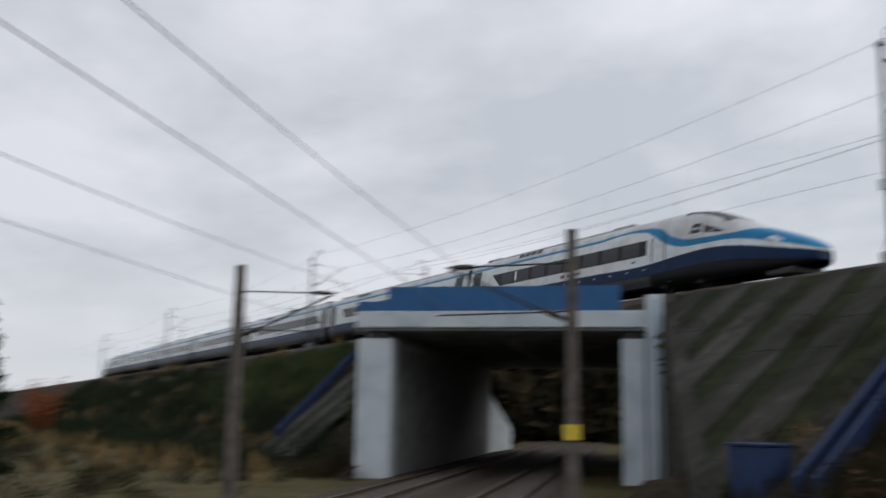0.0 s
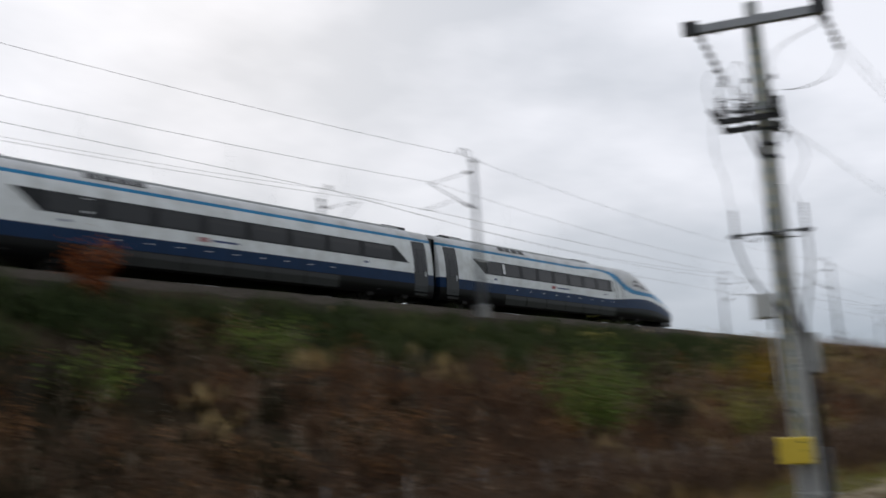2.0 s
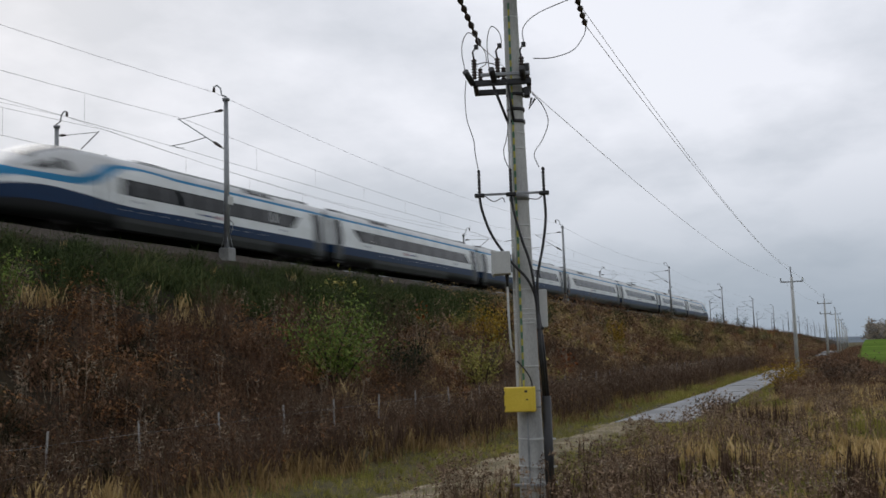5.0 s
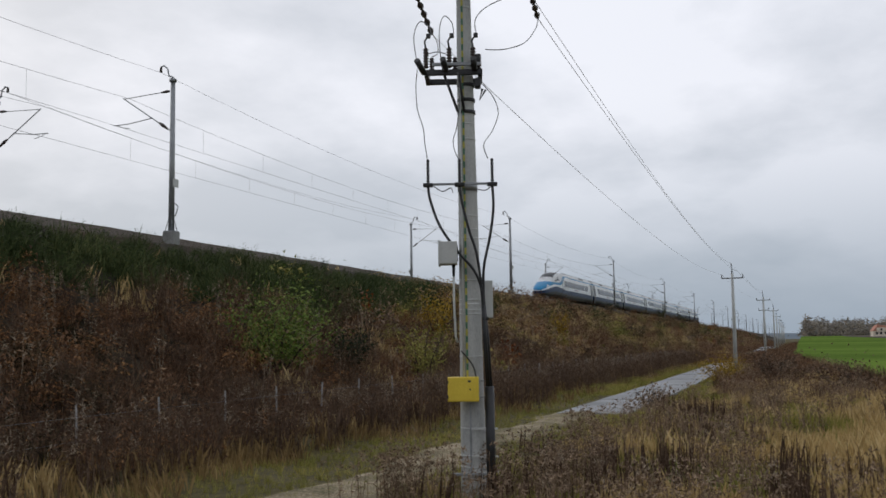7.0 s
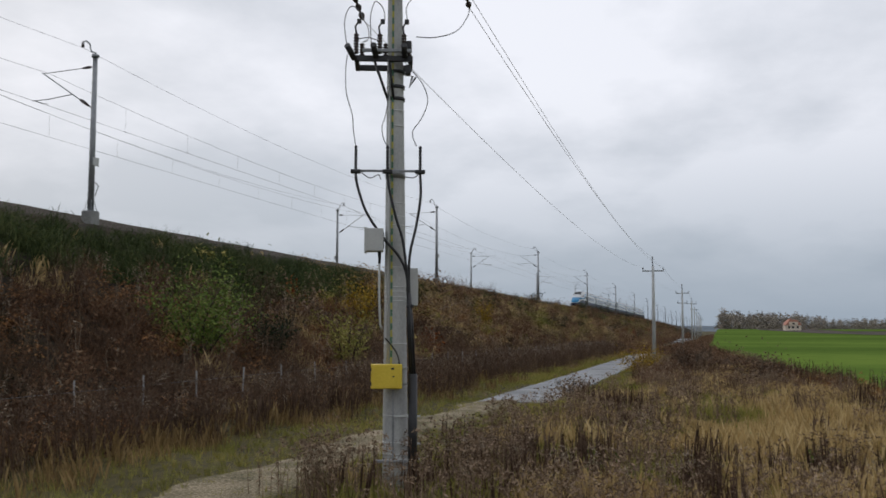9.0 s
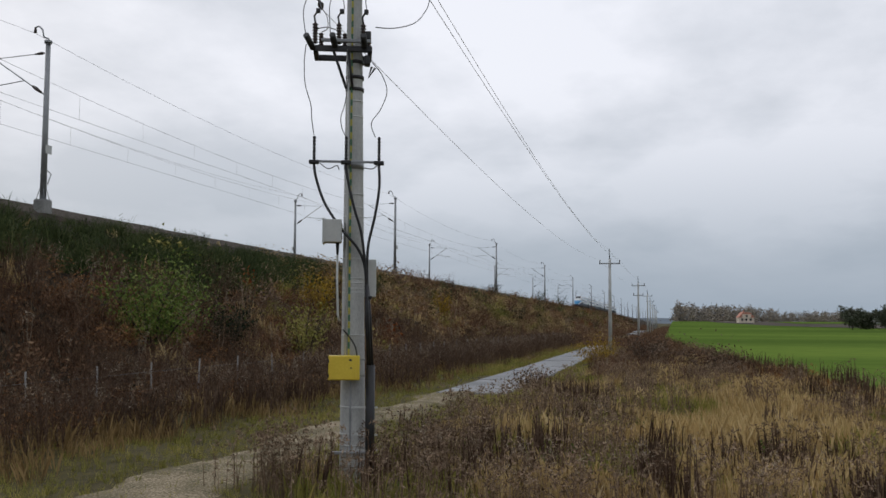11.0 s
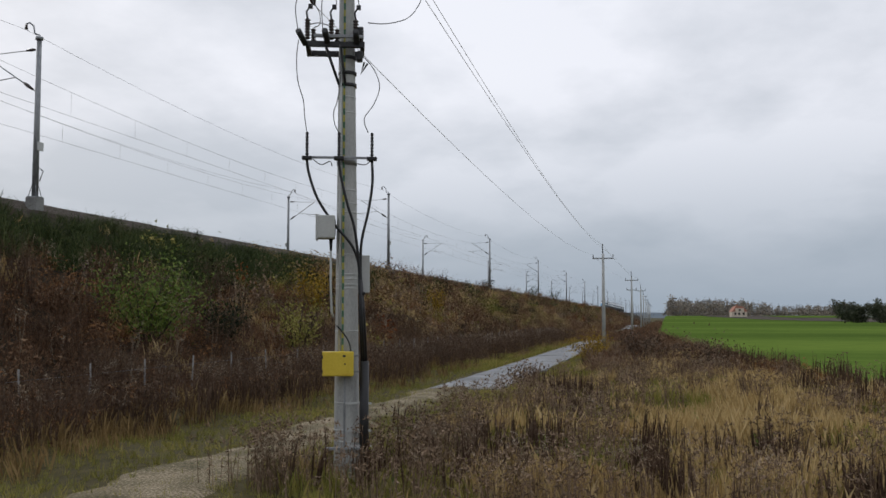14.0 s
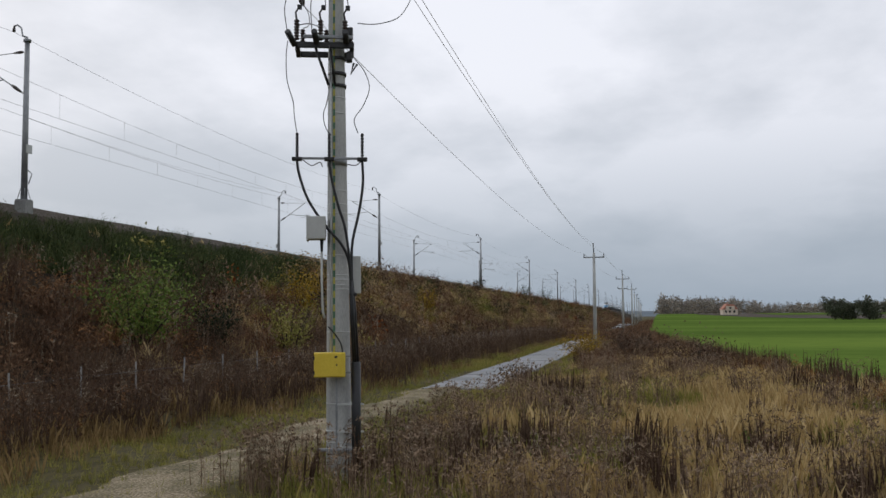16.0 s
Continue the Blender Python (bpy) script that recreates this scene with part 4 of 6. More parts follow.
def cab_car():
    """x = 0 at the nose tip, body back to -CABCAR."""
    bm = bmesh.new()
    rings = []
    back = -(CABCAR - GAP / 2)
    for x in np.linspace(back, -9.2, 22):
        rings.append(ring(bm, x, 0.97 if x < back + 0.01 else 1.0))
    for s in np.concatenate([np.linspace(9.0, 1.2, 28), [1.0, 0.7, 0.45, 0.25, 0.12, 0.05, 0.0]]):
        w, z0, z1 = nose_at(s)
        rings.append(ring(bm, -s, w, z0, z1))
    loft(bm, rings)
    bm.faces.new(rings[0])
    bm.faces.new(rings[-1][::-1])
    car = bm_object("cab_car", bm, M["cab_livery"])
    fit_out(car, back, 0.0, 1, back + 6.3)
    part("gangway", boxed((back - GAP / 2 - 0.1, -1.1, 0.75), (back - 0.004, 1.1, 3.85), 0.06), M["black"], car)
    # windscreen: a strip of the crown
    bm = bmesh.new()
    rows = []
    for s in np.linspace(8.3, 4.9, 14):
        w, z0, z1 = nose_at(s)
        row = []
        for f in np.linspace(-1, 1, 11):
            reach = w * np.interp(s, [4.9, 5.75, 7.3, 8.0, 8.3], [1.0, 1.17, 1.16, 1.0, 0.6])
            y = f * reach
            zz = np.interp(abs(y) / w, [p[0] for p in SECTION[::-1]], [p[1] for p in SECTION[::-1]])
            z = z0 + (zz - 0.42) / (4.25 - 0.42) * (z1 - z0)
            row.append(bm.verts.new((-s + 0.012, y * 1.012, z + 0.022)))
        rows.append(row)
    loft(bm, rows)
    part("windscreen", bm, M["band"], car)
    for side in (-1, 1):
        part("cab_window", skin_patch([(-7.44, 2.86), (-6.62, 2.84), (-6.62, 3.32), (-7.19, 3.36)], side), M["glass"], car)
        part("cab_window", skin_patch([(-6.38, 2.80), (-5.06, 2.66), (-5.19, 2.78), (-5.75, 3.0), (-6.38, 3.20)], side), M["glass"], car)
        part("headlight", skin_patch([(-2.50, 1.95), (-1.69, 1.68), (-1.56, 1.76), (-2.12, 2.06)], side), M["lens"], car)
        part("panel_seam", skin_patch([(-9.94, 3.80), (-9.88, 3.80), (-6.94, 1.95), (-7.00, 1.95)], side, 0.006), M["black"], car)
        part("skirt_cutout", skin_patch([(-10.75, 0.44), (-4.88, 0.44), (-5.38, 1.02), (-10.38, 1.02)], side, 0.01), M["bogie"], car)
    part("snow_plough", boxed((-2.6, -1.0, 0.16), (-1.0, 1.0, 0.5), 0.08), M["black"], car)
    return car


def build_train():
    tr = thing("high_speed_train", (0, 0, 0), 0, "white and blue seven-car high-speed train with a long nose", "train")
    lead = cab_car()
    lead.parent = tr
    tail = copy_thing(lead, pose(-(2 * CABCAR + 5 * CAR), 0, 0, 0, 0, 180))
    mid = middle_car()
    mid.parent = tr
    mid.matrix_basis = pose(-CABCAR - CAR / 2, 0, 0)
    mids = [mid] + [copy_thing(mid, pose(-CABCAR - CAR * (k + 0.5), 0, 0)) for k in range(1, 5)]
    # folded and raised current collectors
    for c, up in ((mids[1], 0.15), (mids[3], 1.45)):
        pa = part("pantograph", boxed((-1.0, -0.5, 4.37), (1.0, 0.5, 4.47), 0.03), M["dark_steel"], c)
        part("lower_arm", tubed([(-0.8, 0, 4.45), (0.7, 0, 4.5 + up * 0.5)], 0.05, 6), M["dark_steel"], pa)
        part("upper_arm", tubed([(0.7, 0, 4.5 + up * 0.5), (-0.6, 0, 4.55 + up)], 0.035, 6), M["dark_steel"], pa)
        part("contact_strip", tubed([(-0.6, -0.85, 4.51 + up), (-0.6, -0.55, 4.59 + up), (-0.6, 0.55, 4.59 + up), (-0.6, 0.85, 4.51 + up)], 0.035, 6), M["dark_steel"], pa)
    return tr


train = build_train()


# ---- the cable pole ----
def ribbed(a, b, r, n=7, core=0.4):
    """An insulator: a core with sheds between a and b."""
    a, b = Vector(a), Vector(b)
    pts, rad = [], []
    for k in range(n):
        for f, q in ((0.0, core), (0.35, 1.0), (0.6, 0.9), (0.95, core)):
            pts.append(a.lerp(b, (k + f) / n))
            rad.append(r * q)
    pts.append(b)
    rad.append(r * core)
    return tubed(pts, rad, 9)


def build_cable_pole():
    p = thing("cable_pole", (16.53, 5.66, 0), -71.1, "tapered concrete utility pole with cable heads and switchgear", "utility pole")

    def rad(z):
        return 0.226 - 0.0112 * z

    bm = bmesh.new()
    zs = np.linspace(-0.7, 9.35, 16)
    tube(bm, [(0.03 - 0.006 * z, 0, z) for z in zs], [rad(z) for z in zs], 24)
    part("post", bm, M["pole_concrete"], p)
    # crossarm with end angles and strain insulators
    arm = part("crossarm", boxed((-1.2, -0.3, 8.86), (1.2, -0.17, 9.02), 0.012), M["steel"], p, "galvanised steel crossarm")
    part("arm_end", boxed((-1.22, -0.34, 8.84), (-0.95, -0.31, 9.1), 0.01), M["dark_steel"], arm)
    part("arm_end", boxed((0.95, -0.34, 8.84), (1.22, -0.31, 9.1), 0.01), M["dark_steel"], arm)
    for x in (-0.9, -0.65, 0.65, 0.9):
        part("bolt", tubed([(x, -0.36, 8.8), (x, -0.2, 8.84)], 0.03, 6), M["dark_steel"], arm)
    for a, b in (((-0.95, -0.2, 8.85), (-0.62, 0.55, 8.15)), ((1.12, -0.2, 8.95), (1.38, 0.5, 8.40)), ((1.0, -0.1, 9.1), (1.2, 0.6, 9.0))):
        part("strain_insulator", ribbed(a, b, 0.06, 6, 0.35), M["porcelain"], p)
    # switch frame
    fr = part("switch_frame", boxed((-0.74, -0.36, 7.12), (0.3, -0.28, 7.22), 0.01), M["dark_steel"], p)
    part("rail", boxed((-0.74, 0.28, 7.12), (0.3, 0.36, 7.22), 0.01), M["dark_steel"], fr)
    part("rail", boxed((-0.6, -0.42, 7.27), (0.28, -0.37, 7.33), 0.01), M["steel"], fr)
    part("tube_end", tubed([(-0.74, -0.4, 7.14), (-0.86, -0.62, 7.32)], 0.055, 10), M["black"], fr)
    part("tube_end", tubed([(-0.36, -0.4, 7.2), (-0.4, -0.62, 7.34)], 0.055, 10), M["black"], fr)
    part("tube_end", tubed([(0.16, -0.4, 7.2), (0.14, -0.62, 7.34)], 0.055, 10), M["black"], fr)
    part("cross_tie", boxed((-0.74, -0.3, 7.1), (-0.66, 0.3, 7.2), 0.01), M["dark_steel"], fr)
    part("cross_tie", boxed((0.22, -0.3, 7.1), (0.3, 0.3, 7.2), 0.01), M["dark_steel"], fr)
    part("drive_housing", boxed((0.17, -0.3, 7.36), (0.28, -0.08, 7.52), 0.03), M["dark_steel"], fr)
    part("drive_housing", boxed((0.16, -0.3, 6.9), (0.27, -0.12, 7.08), 0.03), M["black"], fr)
    for x in (-0.71, -0.29, 0.14):
        part("post_insulator", ribbed((x, -0.33, 7.25), (x, -0.33, 7.62), 0.055, 7, 0.5), M["porcelain"], fr)
        part("post_insulator", ribbed((x + 0.1, -0.2, 7.25), (x + 0.1, -0.2, 7.48), 0.05, 5, 0.5), M["porcelain"], fr)
        part("blade", tubed([(x, -0.33, 7.62), (x - 0.02, -0.34, 7.74), (x + 0.05, -0.34, 7.86)], 0.018, 6), M["dark_steel"], fr)
        part("clamp", boxed((x + 0.01, -0.38, 7.80), (x + 0.09, -0.3, 7.88), 0.015), M["black"], fr)
    part("brace", tubed([(-0.38, -0.3, 7.12), (-0.15, -0.1, 6.5)], 0.026, 6), M["dark_steel"], fr)
    part("brace", tubed([(-0.12, -0.32, 7.12), (-0.04, -0.15, 6.5)], 0.024, 6), M["dark_steel"], fr)
    part("brace", tubed([(0.3, -0.1, 6.92), (0.24, -0.05, 6.72), (0.36, -0.1, 6.9)], 0.022, 6), M["dark_steel"], fr)
    for z in (7.0, 6.72, 6.5):
        part("collar", tubed([(0.0, 0, z - 0.03), (0.0, 0, z + 0.03)], rad(z) + 0.015, 20), M["dark_steel"], p)
    # cable-head arm
    ca = part("cable_arm", boxed((-0.72, -0.28, 5.135), (0.5, -0.24, 5.175), 0.006), M["steel"], p)
    part("collar", tubed([(0, 0, 5.05), (0, 0, 5.2)], rad(5.1) + 0.012, 20), M["steel"], ca)
    paths = (((-0.70, -0.30, 5.2), [(-0.7, -0.3, 5.1), (-0.66, -0.31, 4.85), (-0.5, -0.33, 4.4), (-0.2, -0.34, 3.95), (0.08, -0.33, 3.62), (0.21, -0.28, 3.3), (0.24, -0.27, 2.9)], [(-0.86, -0.45, 7.2), (-0.89, -0.42, 6.9), (-0.87, -0.38, 6.5), (-0.77, -0.33, 6.15), (-0.75, -0.31, 5.9), (-0.71, -0.3, 5.62)]),
             ((-0.14, -0.31, 5.2), [(-0.14, -0.31, 5.1), (-0.1, -0.33, 4.8), (0.02, -0.35, 4.3), (0.14, -0.34, 3.9), (0.22, -0.3, 3.3), (0.25, -0.28, 2.9)], [(-0.14, -0.38, 7.15), (-0.12, -0.34, 6.6), (-0.18, -0.32, 6.15), (-0.24, -0.31, 5.95), (-0.22, -0.31, 5.75), (-0.15, -0.31, 5.6)]),
             ((0.44, -0.30, 5.2), [(0.44, -0.3, 5.1), (0.45, -0.3, 4.7), (0.38, -0.3, 4.2), (0.27, -0.29, 3.7), (0.25, -0.28, 3.3), (0.26, -0.27, 2.9)], [(0.3, -0.3, 6.95), (0.48, -0.3, 6.72), (0.57, -0.3, 6.42), (0.46, -0.3, 6.1), (0.3, -0.3, 5.85), (0.37, -0.3, 5.6)]))

    def smooth_path(pts):
        pts = [Vector(q) for q in pts]
        out = []
        for i in range(len(pts) - 1):
            a, b, c, d = pts[max(i - 1, 0)], pts[i], pts[i + 1], pts[min(i + 2, len(pts) - 1)]
            for k in range(5):
                t = k / 5
                out.append(0.5 * ((2 * b) + (c - a) * t + (2 * a - 5 * b + 4 * c - d) * t * t + (3 * b - a - 3 * c + d) * t ** 3))
        return out + [pts[-1]]

    for head, cable, lead in paths:
        h = part("cable_head", ribbed((head[0], head[1], 5.12), (head[0], head[1], 5.6), 0.032, 8, 0.6), M["black"], p)
        part("head_clamp", boxed((head[0] - 0.09, head[1] - 0.06, 5.1), (head[0] + 0.09, head[1] + 0.06, 5.17), 0.02), M["black"], h)
        part("cable", tubed(smooth_path(cable), 0.024, 8), M["black"], p)
        part("lead", tubed(smooth_path(lead), 0.0085, 6), M["wire"], p)
    # jumpers up to the line
    for pts in ([(-0.86, -0.45, 7.3), (-0.92, -0.4, 7.8), (-0.82, -0.35, 8.1), (-0.66, -0.3, 8.05), (-0.60, -0.3, 7.88)],
                [(-0.44, -0.5, 7.4), (-0.46, -0.4, 7.9), (-0.38, -0.35, 8.2), (-0.24, -0.32, 8.1), (-0.2, -0.3, 7.9)],
                [(-0.62, 0.5, 8.15), (-0.52, 0.2, 7.9), (-0.5, -0.1, 7.6), (-0.6, -0.2, 7.5)],
                [(0.36, -0.25, 7.6), (0.7, -0.1, 7.64), (1.1, 0.2, 7.85), (1.33, 0.45, 8.2), (1.38, 0.5, 8.4)],
                [(0.2, -0.33, 7.86), (0.2, -0.2, 8.2), (0.5, 0.2, 8.6), (1.2, 0.6, 9.0)],
                [(-0.69, -0.3, 7.52), (-0.5, -0.36, 7.54), (-0.3, -0.3, 7.5)],
                [(-0.6, -0.3, 5.12), (-0.45, -0.3, 5.02), (-0.3, -0.3, 5.08), (-0.26, -0.3, 5.0)], [(0.18, -0.28, 5.05), (0.32, -0.3, 5.03), (0.42, -0.3, 5.1)]):
        part("jumper", tubed(smooth_path(pts), 0.009, 6), M["wire"], p)
    # painted earth strip in yellow and green lengths, with straps round the pole
    z = 8.7
    k = 0
    while z > 1.85:
        x = -0.055
        y = -math.sqrt(max(rad(z) ** 2 - (x - 0.03 + 0.006 * z) ** 2, 0)) - 0.006
        part("earth_strip", boxed((x - 0.018, y - 0.006, z - 0.115), (x + 0.018, y + 0.02, z), 0.0), M["strip_yellow"] if k % 2 else M["strip_green"], p)
        z -= 0.12
        k += 1
    part("conduit", tubed([(-0.115, -rad(6) - 0.01, 6.9), (-0.115, -rad(4) - 0.012, 4.0), (-0.115, -rad(2) - 0.015, 1.75)], 0.018, 7), M["grey_box"], p)
    part("earth_strip", boxed((-0.03, -0.232, 0.1), (0.005, -0.2, 1.3), 0.0), M["steel"], p)
    for z in (8.45, 6.28, 6.0, 4.6, 4.36, 4.2, 3.45, 3.1, 3.02, 2.92, 2.85, 2.1, 0.85, 0.38, 0.18):
        part("strap", tubed([(0.03 - 0.006 * z, 0, z - 0.012), (0.03 - 0.006 * z, 0, z + 0.012)], rad(z) + 0.006, 20), M["grey_box"], p)
    for z in (0.85, 0.38, 0.12):
        part("strap", boxed((0.0, -0.29, z - 0.015), (0.46, -0.272, z + 0.015), 0.0), M["grey_box"], p)
    part("base_clamp", boxed((-0.36, -0.3, 0.05), (0.36, -0.24, 0.1), 0.01), M["steel"], p)
    # boxes
    bx = part("junction_box", boxed((-0.52, -0.42, 3.72), (-0.2, -0.02, 4.12), 0.02), M["grey_box"], p, "grey metal junction box")
    part("box_lid", boxed((-0.535, -0.435, 3.70), (-0.5, -0.0, 4.14), 0.008), M["grey_box"], bx)
    part("box_back", boxed((-0.3, -0.30, 3.78), (-0.19, -0.08, 4.06), 0.01), M["dark_steel"], bx)
    part("gland", tubed([(-0.27, -0.2, 3.72), (-0.27, -0.2, 3.5)], [0.035, 0.02], 7), M["black"], bx)
    part("conduit", tubed([(-0.27, -0.2, 3.52), (-0.27, -0.22, 3.0), (-0.25, -0.24, 2.45), (-0.22, -0.2, 2.35)], 0.02, 7), M["grey_box"], p)
    part("rear_panel", boxed((0.2, 0.05, 2.78), (0.42, 0.4, 3.45), 0.015), M["grey_box"], p, "pale grey panel box")
    yb = part("meter_box", boxed((-0.40, -0.48, 1.33), (0.14, -0.21, 1.75), 0.012), M["yellow"], p, "yellow metal drive box")
    part("box_door", boxed((-0.39, -0.492, 1.345), (0.075, -0.482, 1.735), 0.006), M["yellow"], yb)
    part("lock", boxed((-0.05, -0.502, 1.66), (0.0, -0.49, 1.695), 0.004), M["black"], yb)
    part("keyhole", tubed([(-0.01, -0.488, 1.54), (-0.01, -0.502, 1.54)], 0.016, 8), M["black"], yb)
    part("hinge", boxed((-0.41, -0.497, 1.38), (-0.385, -0.48, 1.44), 0.003), M["dark_steel"], yb)
    part("hinge", boxed((-0.41, -0.497, 1.63), (-0.385, -0.48, 1.69), 0.003), M["dark_steel"], yb)
    part("bracket", boxed((0.14, -0.25, 1.66), (0.24, -0.2, 1.69), 0.0), M["steel"], yb)
    part("bracket", boxed((0.14, -0.25, 1.38), (0.24, -0.2, 1.41), 0.0), M["steel"], yb)
    part("cable", tubed(smooth_path([(-0.16, -0.24, 2.2), (-0.03, -0.26, 2.05), (0.06, -0.3, 1.9), (0.09, -0.33, 1.75)]), 0.014, 6), M["black"], p)
    part("cable_duct", tubed([(0.33, -0.26, -0.5), (0.325, -0.26, 1.58)], [0.085, 0.08], 14), M["black"], p, "black plastic cable duct")
    for a, b in ((-0.035, 0.0), (0.035, 0.01), (0.0, -0.04)):
        part("cable", tubed([(0.25 + a * 0.4, -0.27 + b, 3.0), (0.28 + a, -0.26 + b, 2.4), (0.325 + a, -0.26 + b, 1.5)], 0.024, 8), M["black"], p)
    part("clamp", boxed((0.21, -0.32, 2.73), (0.34, -0.2, 2.79), 0.02), M["black"], p)


M["strip_yellow"] = plain("yellow_strip", (0.42, 0.38, 0.06), 0.6)
M["strip_green"] = plain("green_strip", (0.06, 0.16, 0.09), 0.6)
LINE_POLES = [(94.7, 6.5), (152.9, 6.2), (215, 6.8), (275, 8.0), (335, 9.0), (395, 10), (455, 11), (515, 12), (575, 13)]


def line_pole(double):
    p = thing("line_pole", (0, 0, 0), 0, "pale concrete power-line pole with crossarm and insulators", "utility pole", "power line poles")
    part("post", tubed([(0, 0, -0.3), (0, 0, 8.9)], [0.2, 0.12], 12), M["pole_concrete"], p)
    part("top_post", tubed([(0, 0, 8.9), (0, 0.05, 9.6)], [0.06, 0.04], 7), M["dark_steel"], p)
    levels = (8.45, 6.95) if double else (8.45,)
    for z in levels:
        w = 1.0 if z > 8 else 0.75
        a = part("crossarm", boxed((-0.06, -w, z - 0.06), (0.06, w, z + 0.06), 0.01), M["steel"], p)
        for y in (-w + 0.06, w - 0.06):
            part("insulator", ribbed((0, y, z + 0.06), (0, y, z + 0.36), 0.06, 3, 0.5), M["porcelain"], a)
    part("insulator", ribbed((0, 0.05, 9.55), (0, 0.05, 9.85), 0.06, 3, 0.5), M["porcelain"], p)
    return p


def build_power_line():
    single, double = line_pole(False), line_pole(True)
    for k, (x, y) in enumerate(LINE_POLES):
        src, m = (double, pose(x, y, GROUND)) if k == 1 else (single, pose(x, y, GROUND))
        if k < 2:
            src.matrix_basis = m
        else:
            copy_thing(src, m)
    wires = thing("power_line", (0, 0, 0), 0, "three bare power-line wires between the poles", "power line")
    r = Vector((math.cos(radians(-71.1)), math.sin(radians(-71.1)), 0))
    v = Vector((-r.y, r.x, 0))
    base = Vector((16.53, 5.66, 0))
    heads = [base - 0.62 * r + 0.55 * v + Vector((0, 0, 8.15)), base + 1.38 * r + 0.5 * v + Vector((0, 0, 8.4)), base + 1.2 * r + 0.6 * v + Vector((0, 0, 9.0))]
    for k, h in enumerate(heads):
        off = (0.94, -0.94, 0.05)[k]
        zt = (8.3, 8.3, 9.3)[k]
        prev = h
        for i, (x, y) in enumerate(LINE_POLES[:7]):
            nxt = Vector((x, y + off, zt))
            part("wire", tubed(sag(prev, nxt, 0.9 if i == 0 else 0.5, 18), 0.007, 5), M["bright_wire"], wires)
            prev = nxt


def build_fence():
    f = thing("post_fence", (0, 0, 0), 0, "line of weathered grey fence posts with wire at the slope's foot", "fence")
    post = bm_object("post", tubed([(0, 0, -0.4), (0, 0, 0.6), (0, 0, 1.5)], [0.034, 0.03, 0.028], 6), M["timber"])
    me = post.data
    bpy.data.objects.remove(post)
    last = None
    rr = random.Random(4)
    for k in range(46):
        x = -6 + k * 3.05
        y = 15.4 + 0.5 * math.sin(x * 0.05) + rr.uniform(-0.1, 0.1)
        q = new("post", me)
        q.parent = f
        q.matrix_basis = pose(x, y, GROUND + 0.05, rr.uniform(-4, 4), rr.uniform(-4, 4), 0)
        for z in (0.7, 1.25):
            if last:
                part("strand", tubed([(last[0], last[1], GROUND + z), (x, y, GROUND + z)], 0.006, 3), M["wire"], f)
        last = (x, y)


def build_farm():
    h = thing("farmhouse", (640, -39.5, GROUND + 0.15 + float(far_rise(640))), 8, "cream farmhouse with an orange tiled gable roof", "house")
    part("wall", boxed((-4, -4.6, 0), (4, 4.6, 3.4), 0.05), M["plaster"], h)
    bm = bmesh.new()
    vs = [bm.verts.new(q) for q in ((-4.5, -5, 3.4), (-4.5, 5, 3.4), (4.5, 5, 3.4), (4.5, -5, 3.4), (-4.5, 2.0, 6.9), (4.5, 2.0, 6.9), (-4.5, -2.0, 6.6), (4.5, -2.0, 6.6))]
    for q in ((0, 1, 4, 6), (3, 7, 5, 2), (1, 2, 5, 4), (4, 5, 7, 6), (6, 7, 3, 0), (0, 3, 2, 1)):
        bm.faces.new([vs[k] for k in q])
    roof = part("roof", bm, M["tile"], h)
    part("chimney", boxed((-0.5, 0.6, 6.6), (0.3, 1.3, 7.8), 0.03), M["tile"], roof)
    part("gable", boxed((-4.53, -2.6, 3.4), (-4.1, 2.6, 5.4), 0.02), M["plaster"], h)
    for y in (-2.5, 0.2, 2.6):
        part("window", boxed((-4.06, y - 0.6, 1.4), (-3.98, y + 0.6, 2.8), 0.0), M["glass"], h)
    part("window", boxed((-4.6, -0.6, 3.8), (-4.5, 0.6, 4.9), 0.0), M["glass"], h)
    s = thing("farm_shed", (600, -108, GROUND + 0.25 + float(far_rise(600))), 4, "long low grey farm shed at the wood's edge", "shed")
    part("wall", boxed((-5, -11, 0), (5, 11, 3.2), 0.05), M["concrete"], s)
    part("roof", boxed((-5.5, -11.5, 3.21), (5.5, 11.5, 4.0), 0.2), M["dark_steel"], s)


build_cable_pole()
build_power_line()
build_fence()
build_farm()


